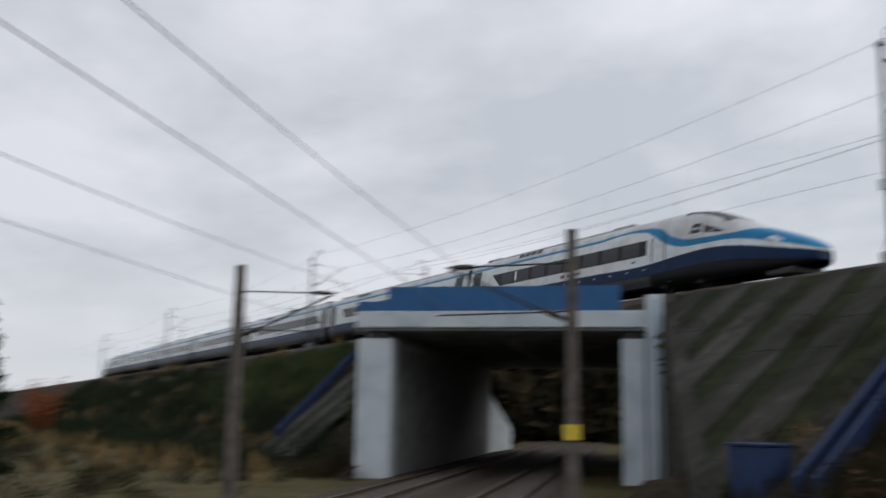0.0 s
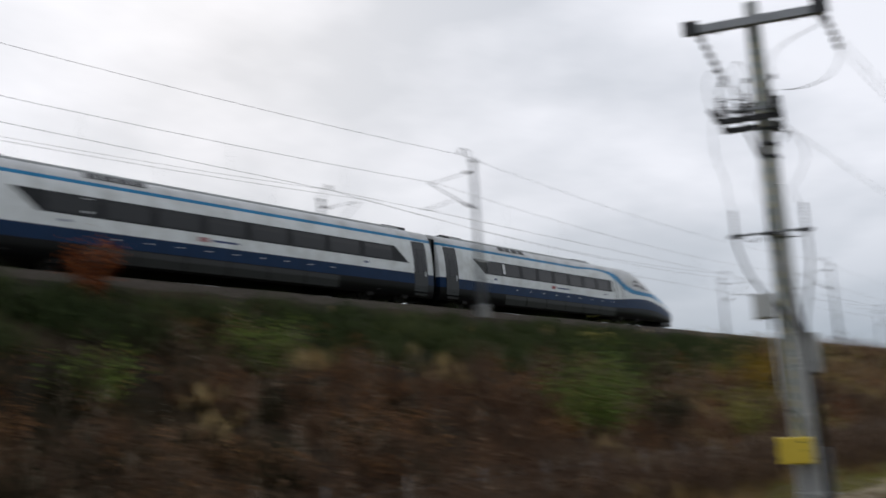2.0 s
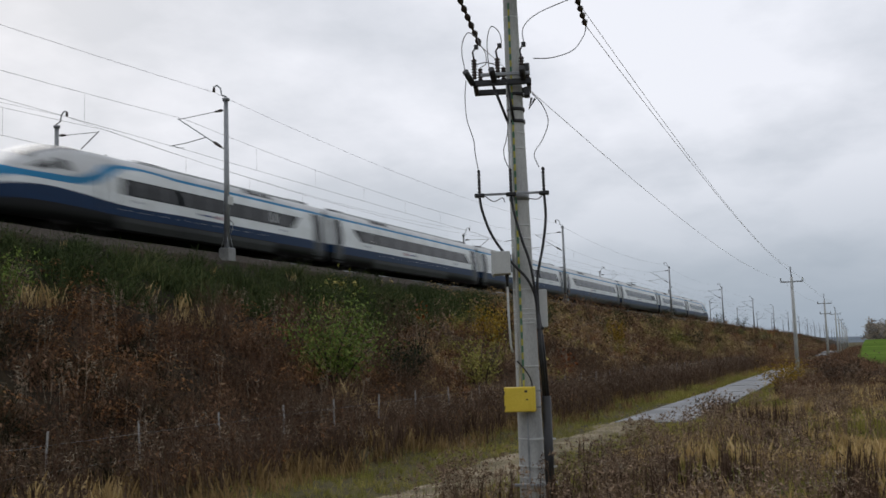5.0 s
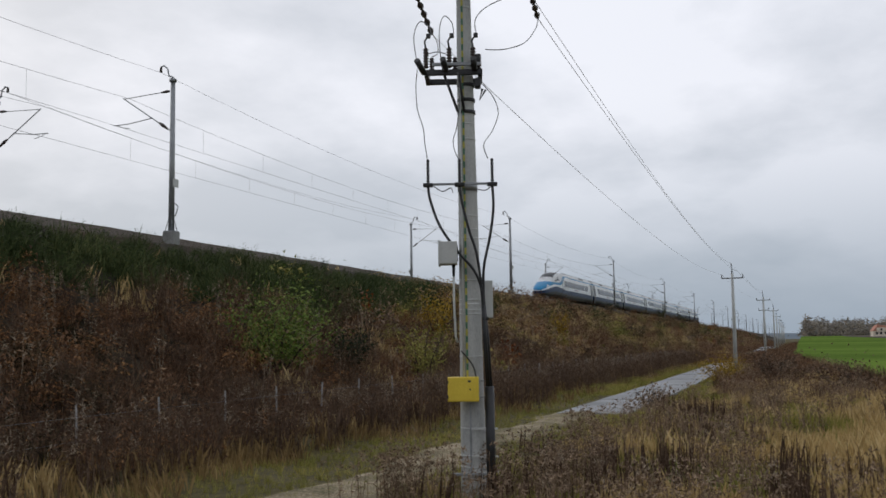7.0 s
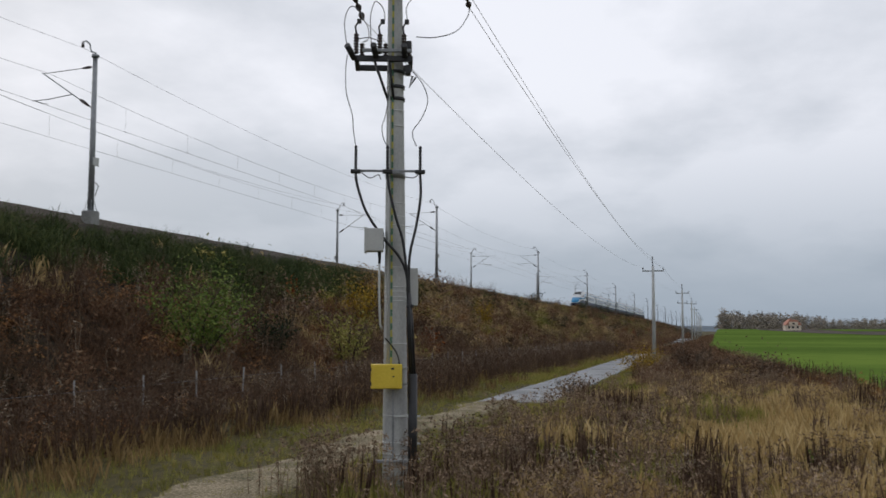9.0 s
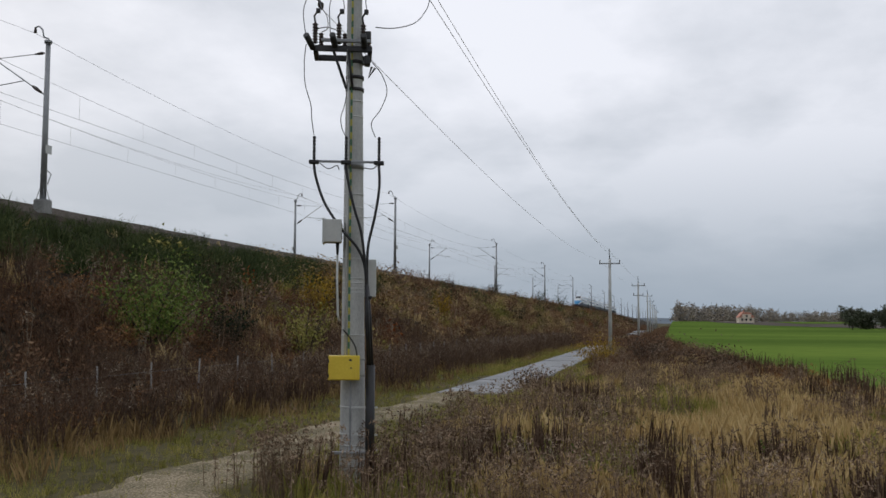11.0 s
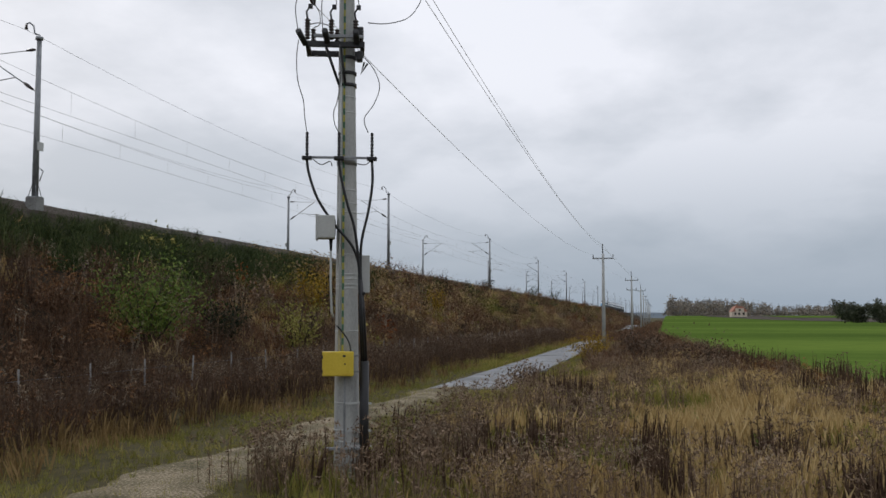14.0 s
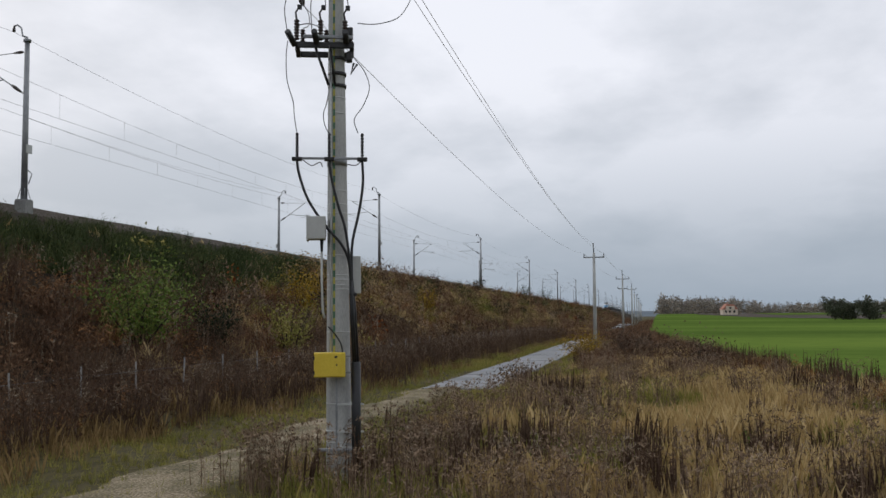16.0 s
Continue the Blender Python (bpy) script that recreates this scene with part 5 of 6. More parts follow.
# ---- plants ----
F = dict(
    rust=foliage("rust_bracken", [(0.074, 0.039, 0.018), (0.167, 0.080, 0.033), (0.274, 0.128, 0.052), (0.364, 0.209, 0.083)]),
    brown=foliage("brown_brush", [(0.051, 0.031, 0.021), (0.121, 0.068, 0.041), (0.206, 0.120, 0.071), (0.310, 0.205, 0.124)]),
    broom=foliage("green_broom", [(0.020, 0.031, 0.012), (0.040, 0.058, 0.022), (0.068, 0.090, 0.033), (0.115, 0.125, 0.048)]),
    straw=foliage("straw_grass", [(0.25, 0.172, 0.072), (0.43, 0.305, 0.13), (0.58, 0.43, 0.20), (0.70, 0.55, 0.30)]),
    olive=foliage("olive_grass", [(0.125, 0.130, 0.032), (0.225, 0.222, 0.055), (0.34, 0.31, 0.085), (0.49, 0.39, 0.13)]),
    weed=foliage("dry_weed", [(0.075, 0.052, 0.036), (0.165, 0.112, 0.075), (0.29, 0.205, 0.135), (0.41, 0.305, 0.21)]),
    seed=foliage("pale_seedheads", [(0.180, 0.143, 0.100), (0.305, 0.245, 0.179), (0.458, 0.382, 0.279)]),
    leaf=foliage("fresh_leaf", [(0.062, 0.098, 0.022), (0.108, 0.163, 0.036), (0.17, 0.23, 0.052), (0.26, 0.275, 0.08)], 1.2),
    yellow=foliage("yellow_leaf", [(0.18, 0.11, 0.015), (0.34, 0.21, 0.025), (0.48, 0.33, 0.05)], 1.2),
    orange=foliage("orange_leaf", [(0.12, 0.036, 0.014), (0.25, 0.07, 0.022), (0.36, 0.12, 0.036)], 1.2),
    dark=foliage("dark_evergreen", [(0.010, 0.017, 0.009), (0.02, 0.032, 0.016), (0.036, 0.048, 0.024)], 0.6),
    tan=foliage("tan_bracken", [(0.118, 0.076, 0.034), (0.212, 0.139, 0.060), (0.317, 0.215, 0.093), (0.397, 0.291, 0.141)]),
    hedge=foliage("dusky_tree", [(0.051, 0.061, 0.044), (0.093, 0.102, 0.071), (0.153, 0.145, 0.102)], 0.1),
    dock=foliage("dark_dock_stalks", [(0.040, 0.026, 0.018), (0.082, 0.052, 0.036), (0.14, 0.092, 0.064), (0.23, 0.16, 0.112)]),
    twig=foliage("bare_purple_twigs", [(0.034, 0.023, 0.018), (0.105, 0.060, 0.036), (0.105, 0.078, 0.060), (0.27, 0.185, 0.105)]),
    # brown brush tones darkened; on the slope this stands in for dimmer light
    bramble=foliage("darkened_thicket", [(0.012, 0.013, 0.008), (0.024, 0.025, 0.013), (0.046, 0.038, 0.020), (0.080, 0.056, 0.030)]),
    # autumn tones lightened and greyed: aerial haze is mixed into the leaf colours
    wood=foliage("haze_paled_autumn_wood", [(0.17, 0.18, 0.19), (0.25, 0.23, 0.20), (0.33, 0.27, 0.20), (0.21, 0.235, 0.20)], 0.02),
)


def tri(base, tip, half):
    """Thin triangles from base points to tips, with half-width vectors."""
    return np.stack([base - half, base + half, tip], 1)


def unit(n, r, up=0.0):
    v = r.normal(size=(n, 3))
    v[:, 2] += up
    return v / np.linalg.norm(v, axis=1, keepdims=True)


def t_grass(r, n=14, h=0.62, spread=0.34, lean=0.3):
    b = np.zeros((n, 3))
    a = r.uniform(0, 2 * math.pi, n)
    b[:, 0], b[:, 1] = spread * np.cos(a) * r.random(n), spread * np.sin(a) * r.random(n)
    hh = h * r.uniform(0.5, 1.1, n)
    d = r.uniform(0, 2 * math.pi, n)
    k = lean * hh * r.uniform(0.2, 1.3, n)
    mid = b + np.stack([np.cos(d) * k * 0.35, np.sin(d) * k * 0.35, hh * 0.6], 1)
    tip = b + np.stack([np.cos(d) * k, np.sin(d) * k, hh], 1)
    e = r.uniform(0, math.pi, n)
    w = np.stack([np.cos(e), np.sin(e), np.zeros(n)], 1) * r.uniform(0.005, 0.011, (n, 1))
    return np.concatenate([np.stack([b - w, b + w, mid + w], 1), np.stack([b - w, mid + w, tip], 1)])


def t_short(r, n=11, h=0.6, spread=0.2):
    """A low tuft of plain blades."""
    a, d, e = r.uniform(0, 2 * math.pi, n), r.uniform(0, 2 * math.pi, n), r.uniform(0, math.pi, n)
    q = spread * r.random(n)
    b = np.stack([q * np.cos(a), q * np.sin(a), np.zeros(n)], 1)
    hh = h * r.uniform(0.5, 1.1, n)
    k = hh * r.uniform(0.1, 0.7, n)
    tip = b + np.stack([np.cos(d) * k, np.sin(d) * k, hh], 1)
    return tri(b, tip, np.stack([np.cos(e), np.sin(e), np.zeros(n)], 1) * r.uniform(0.012, 0.026, (n, 1)))


def t_leaves(r, n, rad, h, size, shell=0.45, base=0.0):
    """Leaves in an uneven dome."""
    v = unit(n, r, 0.3)
    v[:, 2] = np.abs(v[:, 2])
    q = rad * (shell + (1 - shell) * r.random((n, 1)) ** 0.6) * (1 + 0.25 * np.sin(5 * np.arctan2(v[:, 1:2], v[:, :1]) + r.uniform(0, 6)))
    p = v * q
    p[:, 2] = base + p[:, 2] / rad * h
    d, s = unit(n, r, 0.4), unit(n, r)
    sz = size * r.uniform(0.5, 1.3, (n, 1))
    return tri(p, p + d * sz, s * sz * 0.38)


def t_twigs(r, n, rad, h, w=0.012):
    b = r.normal(size=(n, 3)) * rad * 0.25
    b[:, 2] = 0
    t = r.normal(size=(n, 3)) * rad * 0.55
    t[:, 2] = h * r.uniform(0.6, 1.15, n)
    s = unit(n, r)
    return tri(b, t, s * w)


def t_brush(r):
    return np.concatenate([t_twigs(r, 34, 0.75, 1.05, 0.009), t_leaves(r, 56, 0.62, 0.85, 0.12), t_leaves(r, 14, 0.45, 0.6, 0.11, 0.1)])


def t_thicket(r):
    """Bare fine branches that fork upwards, with a few withered leaves."""
    n = 26
    b = r.normal(size=(n, 3)) * 0.14
    b[:, 2] = 0
    t = r.normal(size=(n, 3)) * 0.42
    t[:, 2] = r.uniform(0.9, 1.5, n)
    out = [tri(b, t, unit(n, r) * 0.009)]
    for _ in range(3):
        p = b + (t - b) * r.uniform(0.35, 0.85, (n, 1))
        d = unit(n, r, 1.1)
        out.append(tri(p, p + d * r.uniform(0.2, 0.5, (n, 1)), unit(n, r) * 0.006))
    return np.concatenate(out + [t_leaves(r, 26, 0.6, 1.2, 0.07, 0.4, 0.1)])


def t_dock(r):
    """A tuft of upright dark stalks: spindles of withered leaf and seed, ragged at the edge."""
    out = []
    for _ in range(6):
        foot = np.array([r.normal() * 0.12, r.normal() * 0.12, 0])
        hh = r.uniform(0.65, 1.15)
        top = foot + np.array([r.normal() * 0.06, r.normal() * 0.06, hh])
        mid = foot + (top - foot) * r.uniform(0.45, 0.65)
        base = foot + (top - foot) * 0.1
        e = r.uniform(0, math.pi)
        for k in range(2):
            d = np.array([math.cos(e + k * 1.57), math.sin(e + k * 1.57), 0])
            w = d * r.uniform(0.011, 0.022)
            out += [np.stack([base, mid + w, mid - w])[None], np.stack([top, mid - w, mid + w])[None]]
        out.append(np.stack([foot - d * 0.007, foot + d * 0.007, mid])[None])
        n = 9
        p = foot + (top - foot) * r.uniform(0.3, 1.0, (n, 1)) + r.normal(size=(n, 3)) * 0.012
        out.append(tri(p, p + unit(n, r, 1.0) * r.uniform(0.05, 0.10, (n, 1)), unit(n, r) * 0.012))
    return np.concatenate(out)


def t_rod(r):
    """Dry goldenrod: straight stems, hanging narrow leaves and an arching grey plume."""
    out = []
    for _ in range(4):
        foot = np.array([r.normal() * 0.09, r.normal() * 0.09, 0])
        hh = r.uniform(0.7, 1.15)
        a = r.uniform(0, 2 * math.pi)
        d = np.array([math.cos(a), math.sin(a), 0])
        top = foot + d * r.uniform(0.02, 0.12) + np.array([0, 0, hh])
        e = r.uniform(0, math.pi)
        w = np.array([math.cos(e), math.sin(e), 0]) * 0.009
        out.append(np.stack([foot - w, foot + w, top])[None])
        n = 7
        p = foot + (top - foot) * r.uniform(0.25, 0.85, (n, 1))
        out.append(tri(p, p + unit(n, r, -0.7) * r.uniform(0.06, 0.13, (n, 1)), unit(n, r) * 0.012))
        n = 11
        f = r.random((n, 1))
        p = top + d * f * 0.15 + np.array([0, 0, 1.0]) * (0.10 * f - 0.14 * f * f) + r.normal(size=(n, 3)) * 0.02
        out.append(tri(p, p + unit(n, r, 0.4) * 0.055, unit(n, r) * 0.015))
    return np.concatenate(out)


def t_bracken(r):
    n = 14
    a = r.uniform(0, 2 * math.pi, n)
    out = [t_twigs(r, 6, 0.6, 0.6)]
    for k in range(n):
        d = np.array([math.cos(a[k]), math.sin(a[k]), 0])
        s = np.array([-d[1], d[0], 0])
        ln, hh = r.uniform(0.35, 0.8), r.uniform(0.25, 0.75)
        for f in np.linspace(0.25, 1.0, 4):
            p = d * ln * f + np.array([0, 0, hh * math.sin(f * 2.0)])
            w = 0.16 * (1.15 - f)
            for q in (-1, 1):
                tip = p + s * q * w * 1.6 + d * 0.06 + np.array([0, 0, -0.05])
                out.append(tri(p[None], tip[None], (d * 0.03)[None]))
    return np.concatenate(out)


def t_broom(r):
    """A rounded bush of many thin green switches, feathery at the top."""
    n = 64
    b = r.normal(size=(n, 3)) * 0.24
    b[:, 2] = np.abs(b[:, 2]) * 0.4
    d = unit(n, r, 1.5)
    d[:, 2] = np.abs(d[:, 2])
    ln = r.uniform(0.5, 1.1, (n, 1))
    p = b + d * ln * r.uniform(0.4, 0.95, (n, 1))
    side = tri(p, p + unit(n, r, 1.2) * 0.24, unit(n, r) * 0.016)
    return np.concatenate([tri(b, b + d * ln, unit(n, r) * 0.018), side, t_leaves(r, 16, 0.7, 0.85, 0.09, 0.5)])


def t_weed(r, h=1.0):
    """A few upright dry stems with withered leaves and feathery tops."""
    out = []
    for _ in range(4):
        foot = np.array([r.normal() * 0.07, r.normal() * 0.07, 0])
        hh = h * r.uniform(0.6, 1.1)
        top = foot + np.array([r.normal() * 0.08, r.normal() * 0.08, hh])
        e = r.uniform(0, math.pi)
        w = np.array([math.cos(e), math.sin(e), 0]) * 0.008
        out += [np.stack([foot - w, foot + w, top])[None]]
        n = 6
        p = foot + (top - foot) * r.uniform(0.15, 0.8, (n, 1))
        out.append(tri(p, p + unit(n, r, -0.5) * r.uniform(0.04, 0.12, (n, 1)), unit(n, r) * 0.010))
        n = 9
        p = foot + (top - foot) * r.uniform(0.74, 1.04, (n, 1)) + r.normal(size=(n, 3)) * 0.012
        out.append(tri(p, p + unit(n, r, 0.5) * r.uniform(0.05, 0.12, (n, 1)), unit(n, r) * 0.010))
    return np.concatenate(out)


def t_plume(r, h=1.05):
    n = 26
    p = np.array([0, 0, h]) * r.uniform(0.82, 1.02, (n, 1)) + r.normal(size=(n, 3)) * 0.045
    return tri(p, p + unit(n, r, 0.3) * 0.05, unit(n, r) * 0.008)


def scatter(name, make, kinds, places, sizes, material, label, category, lean=0.08, seed=1):
    """One joined mass of plants of a kind at the given places."""
    r = np.random.default_rng(seed)
    ts = [make(r).astype(np.float32) for _ in range(kinds)]
    pick = r.integers(0, kinds, len(places))
    out = []
    for k in range(kinds):
        idx = np.nonzero(pick == k)[0]
        if not len(idx):
            continue
        a = r.uniform(0, 2 * math.pi, len(idx))
        c, s = np.cos(a), np.sin(a)
        Z = np.zeros_like(c)
        R = np.stack([np.stack([c, -s, r.normal(size=len(idx)) * lean], 1), np.stack([s, c, r.normal(size=len(idx)) * lean], 1), np.stack([Z, Z, Z + 1], 1)], 1)
        v = np.einsum("nij,mkj->nmki", R, ts[k]) * np.asarray(sizes)[idx][:, None, None, None] + np.asarray(places)[idx][:, None, None, :]
        out.append(v.reshape(-1, 3))
    v = np.concatenate(out)
    ob = raw_mesh(name, v, np.arange(len(v)).reshape(-1, 3), material)
    return tagged(ob, label, category, kind="stuff")


def slope_top(x, y):
    return np.maximum(bank_h(x, y), ground_h(x, y))


def strew(n, x0, x1, y0, y1, seed, keep=None, power=1.0):
    r = np.random.default_rng(seed)
    x = x0 + (x1 - x0) * r.random(n) ** power
    y = r.uniform(y0, y1, n)
    s, o = low_so(x, y)
    ok = ~((o > -3.2) & (o < 12.6) & (s > -60) & (s < 60))
    ok &= ~((x > -36.5) & (x < -19.2) & (y > 17) & (y < 30.8) & (r.random(n) > 0.06))
    e0, e1 = road_edges(x)
    ok &= ~((y > e0 - 0.1 - 0.25 * r.random(n)) & (y < e1 + 0.1 + 0.3 * r.random(n)) & (x > 37) & (x < 116))
    ok &= ~((x > -75) & (x < -52) & (y > 17) & (y < 30) & (o > -11) & (o < -2))
    mid = track_mid(x)
    ok &= ~((np.abs(y - mid) < 0.80 + 0.4 * np.sin(x * 2.1) * r.random(n)) & (x > 4) & (x <= 38.5) & (r.random(n) > np.where(np.abs(y - mid) < 0.22, 0.6, 0.25)))
    if keep is not None:
        ok &= keep(x, y, r)
    x, y = x[ok], y[ok]
    return np.stack([x, y, slope_top(x, y) - 0.03], 1), r


def clumped(p, r, count, spread):
    """Several plants round each place."""
    k = np.repeat(np.arange(len(p)), r.integers(count // 3, count + 1, len(p)))
    q = p[k].copy()
    q[:, :2] += r.normal(size=(len(q), 2)) * spread
    q[:, 2] = slope_top(q[:, 0], q[:, 1]) - 0.03
    return q


def zone(x, y):
    """0 to 1: how far a spot belongs to the broom belt along the crest."""
    lowest = np.interp(x, [-90, -20, 4, 20, 34, 46, 60, 75, 110, 140], [21.5, 24.0, 25.8, 25.8, 24.7, 23.8, 24.0, 27.5, 28.5, 29.0])
    return np.clip((y - lowest + ripple(x, y, 6.0, 21) * 1.4) / 1.2, 0, 1)


def build_slope_plants():
    p, r = strew(4000, -95, 85, 20, 30.3, 1, lambda x, y, r: (ripple(x, y, 2.6, 71) > -0.55) & (r.random(len(x)) < zone(x, y) * np.interp(y, [29.2, 30.3], [1, 0.25])))
    scatter("broom_thicket", t_broom, 9, p, r.uniform(0.75, 1.7, len(p)) * np.interp(p[:, 1], [27.0, 29.0, 30.3], [1, 0.75, 0.4]), F["broom"], "dark green broom thicket along the embankment crest", "broom bushes", seed=2)
    p, r = strew(4600, -40, 95, 13.8, 30.0, 3, lambda x, y, r: (r.random(len(x)) > zone(x, y)) & (ripple(x, y, 8, 31) > -0.25) & (r.random(len(x)) < np.interp(x, [-40, -6, 2, 12, 26], [0.03, 0.06, 0.3, 0.5, 1.0])))
    # darkened brush towards the bridge: the slope's dimness there is put into its colour
    q, rq = strew(1700, -45, 26, 15.4, 30.2, 2, lambda x, y, r: r.random(len(x)) < np.interp(x, [-45, 4, 14, 26], [1.0, 1.0, 0.55, 0.08]))
    scatter("darkened_thicket", t_broom, 8, q, rq.uniform(0.75, 1.4, len(q)) * np.interp(q[:, 1], [28.5, 30.2], [1, 0.4]), F["bramble"], "tangled brush on the slope near the bridge, dimness painted into its colour", "bramble", seed=3)
    scatter("bracken", t_bracken, 8, p, r.uniform(0.7, 1.35, len(p)), F["rust"], "rust-brown dead bracken on the embankment slope", "bracken", seed=4)
    p, r = strew(3700, -40, 110, 15.2, 29.0, 5, lambda x, y, r: (r.random(len(x)) > zone(x, y)) & ((ripple(x, y, 7, 33) > -0.1) | (y < 19.5)) & (r.random(len(x)) < np.interp(x, [-40, -6, 2, 20], [0.08, 0.15, 0.5, 1.0])))
    scatter("brown_brush", t_brush, 9, p, r.uniform(0.6, 1.3, len(p)), F["brown"], "dark brown leafless brush on the embankment slope", "brush", seed=6)
    p, r = strew(9800, -20, 190, 13.4, 30.9, 7, lambda x, y, r: (r.random(len(x)) > zone(x, y) * 0.96) & (ripple(x, y, 9, 35) + np.interp(x, [-20, 5, 40, 190], [-1.2, -0.8, -0.25, 1.2]) > 0.0))
    scatter("slope_grass", t_grass, 8, p, r.uniform(0.8, 1.5, len(p)) * np.interp(p[:, 1], [28.5, 30.5], [1, 0.5]), F["straw"], "tan dry grass on the embankment slope", "dry grass", seed=8)
    # the long far slope
    p, r = strew(800, 95, 520, 15, 30.2, 9, None, 1.6)
    scatter("far_brush", t_brush, 8, p, r.uniform(1.0, 2.3, len(p)), F["brown"], "brown autumn brush on the far embankment", "brush", seed=10)
    p, r = strew(1500, 80, 520, 20, 30.2, 11, lambda x, y, r: ripple(x, y, 22, 39) + (y - 26) * 0.12 > 0.15, 1.5)
    scatter("far_broom", t_broom, 8, p, r.uniform(0.8, 1.6, len(p)) * np.interp(p[:, 1], [27, 30.2], [1, 0.55]), F["broom"], "dark green bushes along the far embankment", "bushes", seed=12)
    p, r = strew(620, 66, 420, 16, 30.0, 13, None, 1.5)
    scatter("far_bracken", t_bracken, 6, p, r.uniform(1.1, 2.4, len(p)), F["tan"], "tan dead bracken on the far embankment", "bracken", seed=14)
    for k, (mat, num, word) in enumerate((("olive", 130, "yellow-green"), ("weed", 170, "grey-brown"), ("orange", 30, "orange-brown"), ("bramble", 150, "dark"))):
        p, r = strew(num, 48, 300, 17, 27.8, 300 + k, None, 1.4)
        scatter("slope_shrubs", lambda r: np.concatenate([t_twigs(r, 14, 0.8, 1.2), t_leaves(r, 150, 0.8, 1.1, 0.15, 0.3)]), 5, p, r.uniform(0.6, 1.5, len(p)), F[mat], word + " shrubs dotted over the long slope", "shrubs", seed=310 + k)
    # beyond the bridge
    p, r = strew(800, -210, -48, 12, 31.0, 15, lambda x, y, r: ripple(x, y, 14, 41) > -0.3)
    scatter("bank_bushes", t_broom, 8, p, r.uniform(1.3, 2.6, len(p)) * np.interp(p[:, 1], [25, 31], [1, 0.3]), F["dark"], "dark green bushes on the bank past the bridge", "bushes", seed=16)
    p, r = strew(900, -210, -38, 4, 31.0, 17, lambda x, y, r: ripple(x, y, 12, 43) > 0.1)
    scatter("bank_grass", t_grass, 6, p, r.uniform(1.2, 2.4, len(p)), F["tan"], "clumps of yellow dry grass past the bridge", "dry grass", seed=18)
    p, r = strew(600, -120, -15, -6, 22.0, 19)
    scatter("track_brush", t_brush, 8, p, r.uniform(0.6, 1.3, len(p)), F["bramble"], "low dark brush beside the lower line", "brush", seed=20)


def build_foot_plants():
    # tall dry weeds along the fence at the foot
    rim = lambda x: np.interp(x, [0, 15, 19, 22, 28, 37, 43, 54, 75, 120], [11.4, 11.5, 12.0, 12.2, 11.2, 10.8, 10.4, 10.3, 10.6, 11.0])
    front = lambda x, y, r: y > rim(x) + 0.9 * r.random(len(x)) ** 2
    p, r = strew(2500, 2, 125, 10.4, 17.4, 23, lambda x, y, r: front(x, y, r) & (r.random(len(x)) < 0.55 + 0.6 * (ripple(x, y, 6, 84) > 0)))
    scatter("fence_weeds", t_rod, 12, p, r.uniform(0.8, 1.5, len(p)), F["twig"], "tall dry brown weeds along the fence", "weeds", seed=24)
    p, r = strew(1100, 2, 120, 11.4, 16.5, 26, lambda x, y, r: front(x, y, r) & (ripple(x, y, 4, 81) > -0.1))
    scatter("fence_docks", t_dock, 10, p, r.uniform(0.8, 1.35, len(p)), F["dock"], "dark withered dock stalks in front of the fence", "weeds", seed=27)
    p, r = strew(900, 2, 120, 12.2, 17.0, 25)
    scatter("fence_seedheads", t_plume, 8, p, r.uniform(0.9, 1.5, len(p)), F["seed"], "pale fluffy seed heads of the fence weeds", "seed heads", seed=24)
    p, r = strew(1150, 0, 125, 12.4, 19.5, 27, lambda x, y, r: ripple(x, y, 5, 83) > -0.1)
    scatter("foot_thicket", t_thicket, 10, p, r.uniform(0.8, 1.5, len(p)), F["twig"], "bare purple-brown thicket at the slope's foot", "brush", seed=28)
    p, r = strew(420, 10, 75, 17.0, 24.5, 36, lambda x, y, r: (ripple(x, y, 6, 85) > 0.15) & (r.random(len(x)) > zone(x, y)))
    scatter("slope_thicket", t_thicket, 8, p, r.uniform(1.0, 1.8, len(p)), F["twig"], "bare twiggy shrubs on the slope", "brush", seed=36)
    p, r = strew(800, 4, 115, 10.4, 14.0, 37, lambda x, y, r: (y > rim(x) - 0.5) & (y < rim(x) + 1.0))
    scatter("rim_straw", t_grass, 8, p, r.uniform(0.5, 1.05, len(p)), F["tan"], "tan grass fringe in front of the weeds", "dry grass", seed=37)
    p, r = strew(10000, 5, 60, 5.2, 13.4, 29)
    scatter("verge_grass", t_short, 8, p, r.uniform(0.16, 0.42, len(p)), F["olive"], "short olive-green grass on the track verge", "grass", seed=30)
    p, r = strew(7000, 50, 114, 9.4, 14.4, 31)
    scatter("far_verge_grass", t_short, 8, p, r.uniform(0.3, 0.65, len(p)), F["olive"], "short olive grass between road and slope", "grass", seed=31)
    p, r = strew(1300, -5, 100, 17.5, 26.5, 34, lambda x, y, r: (r.random(len(x)) > zone(x, y)) & (ripple(x, y, 5, 61) > 0.1))
    scatter("slope_weeds", t_weed, 10, p, r.uniform(0.9, 1.7, len(p)), F["seed"], "pale withered weed stems on the slope", "weeds", seed=34)
    p, r = strew(1300, 4, 110, 12.2, 15.6, 30)
    scatter("verge_straw", t_grass, 8, p, r.uniform(0.6, 1.25, len(p)), F["tan"], "straw-coloured grass along the fence", "dry grass", seed=32)


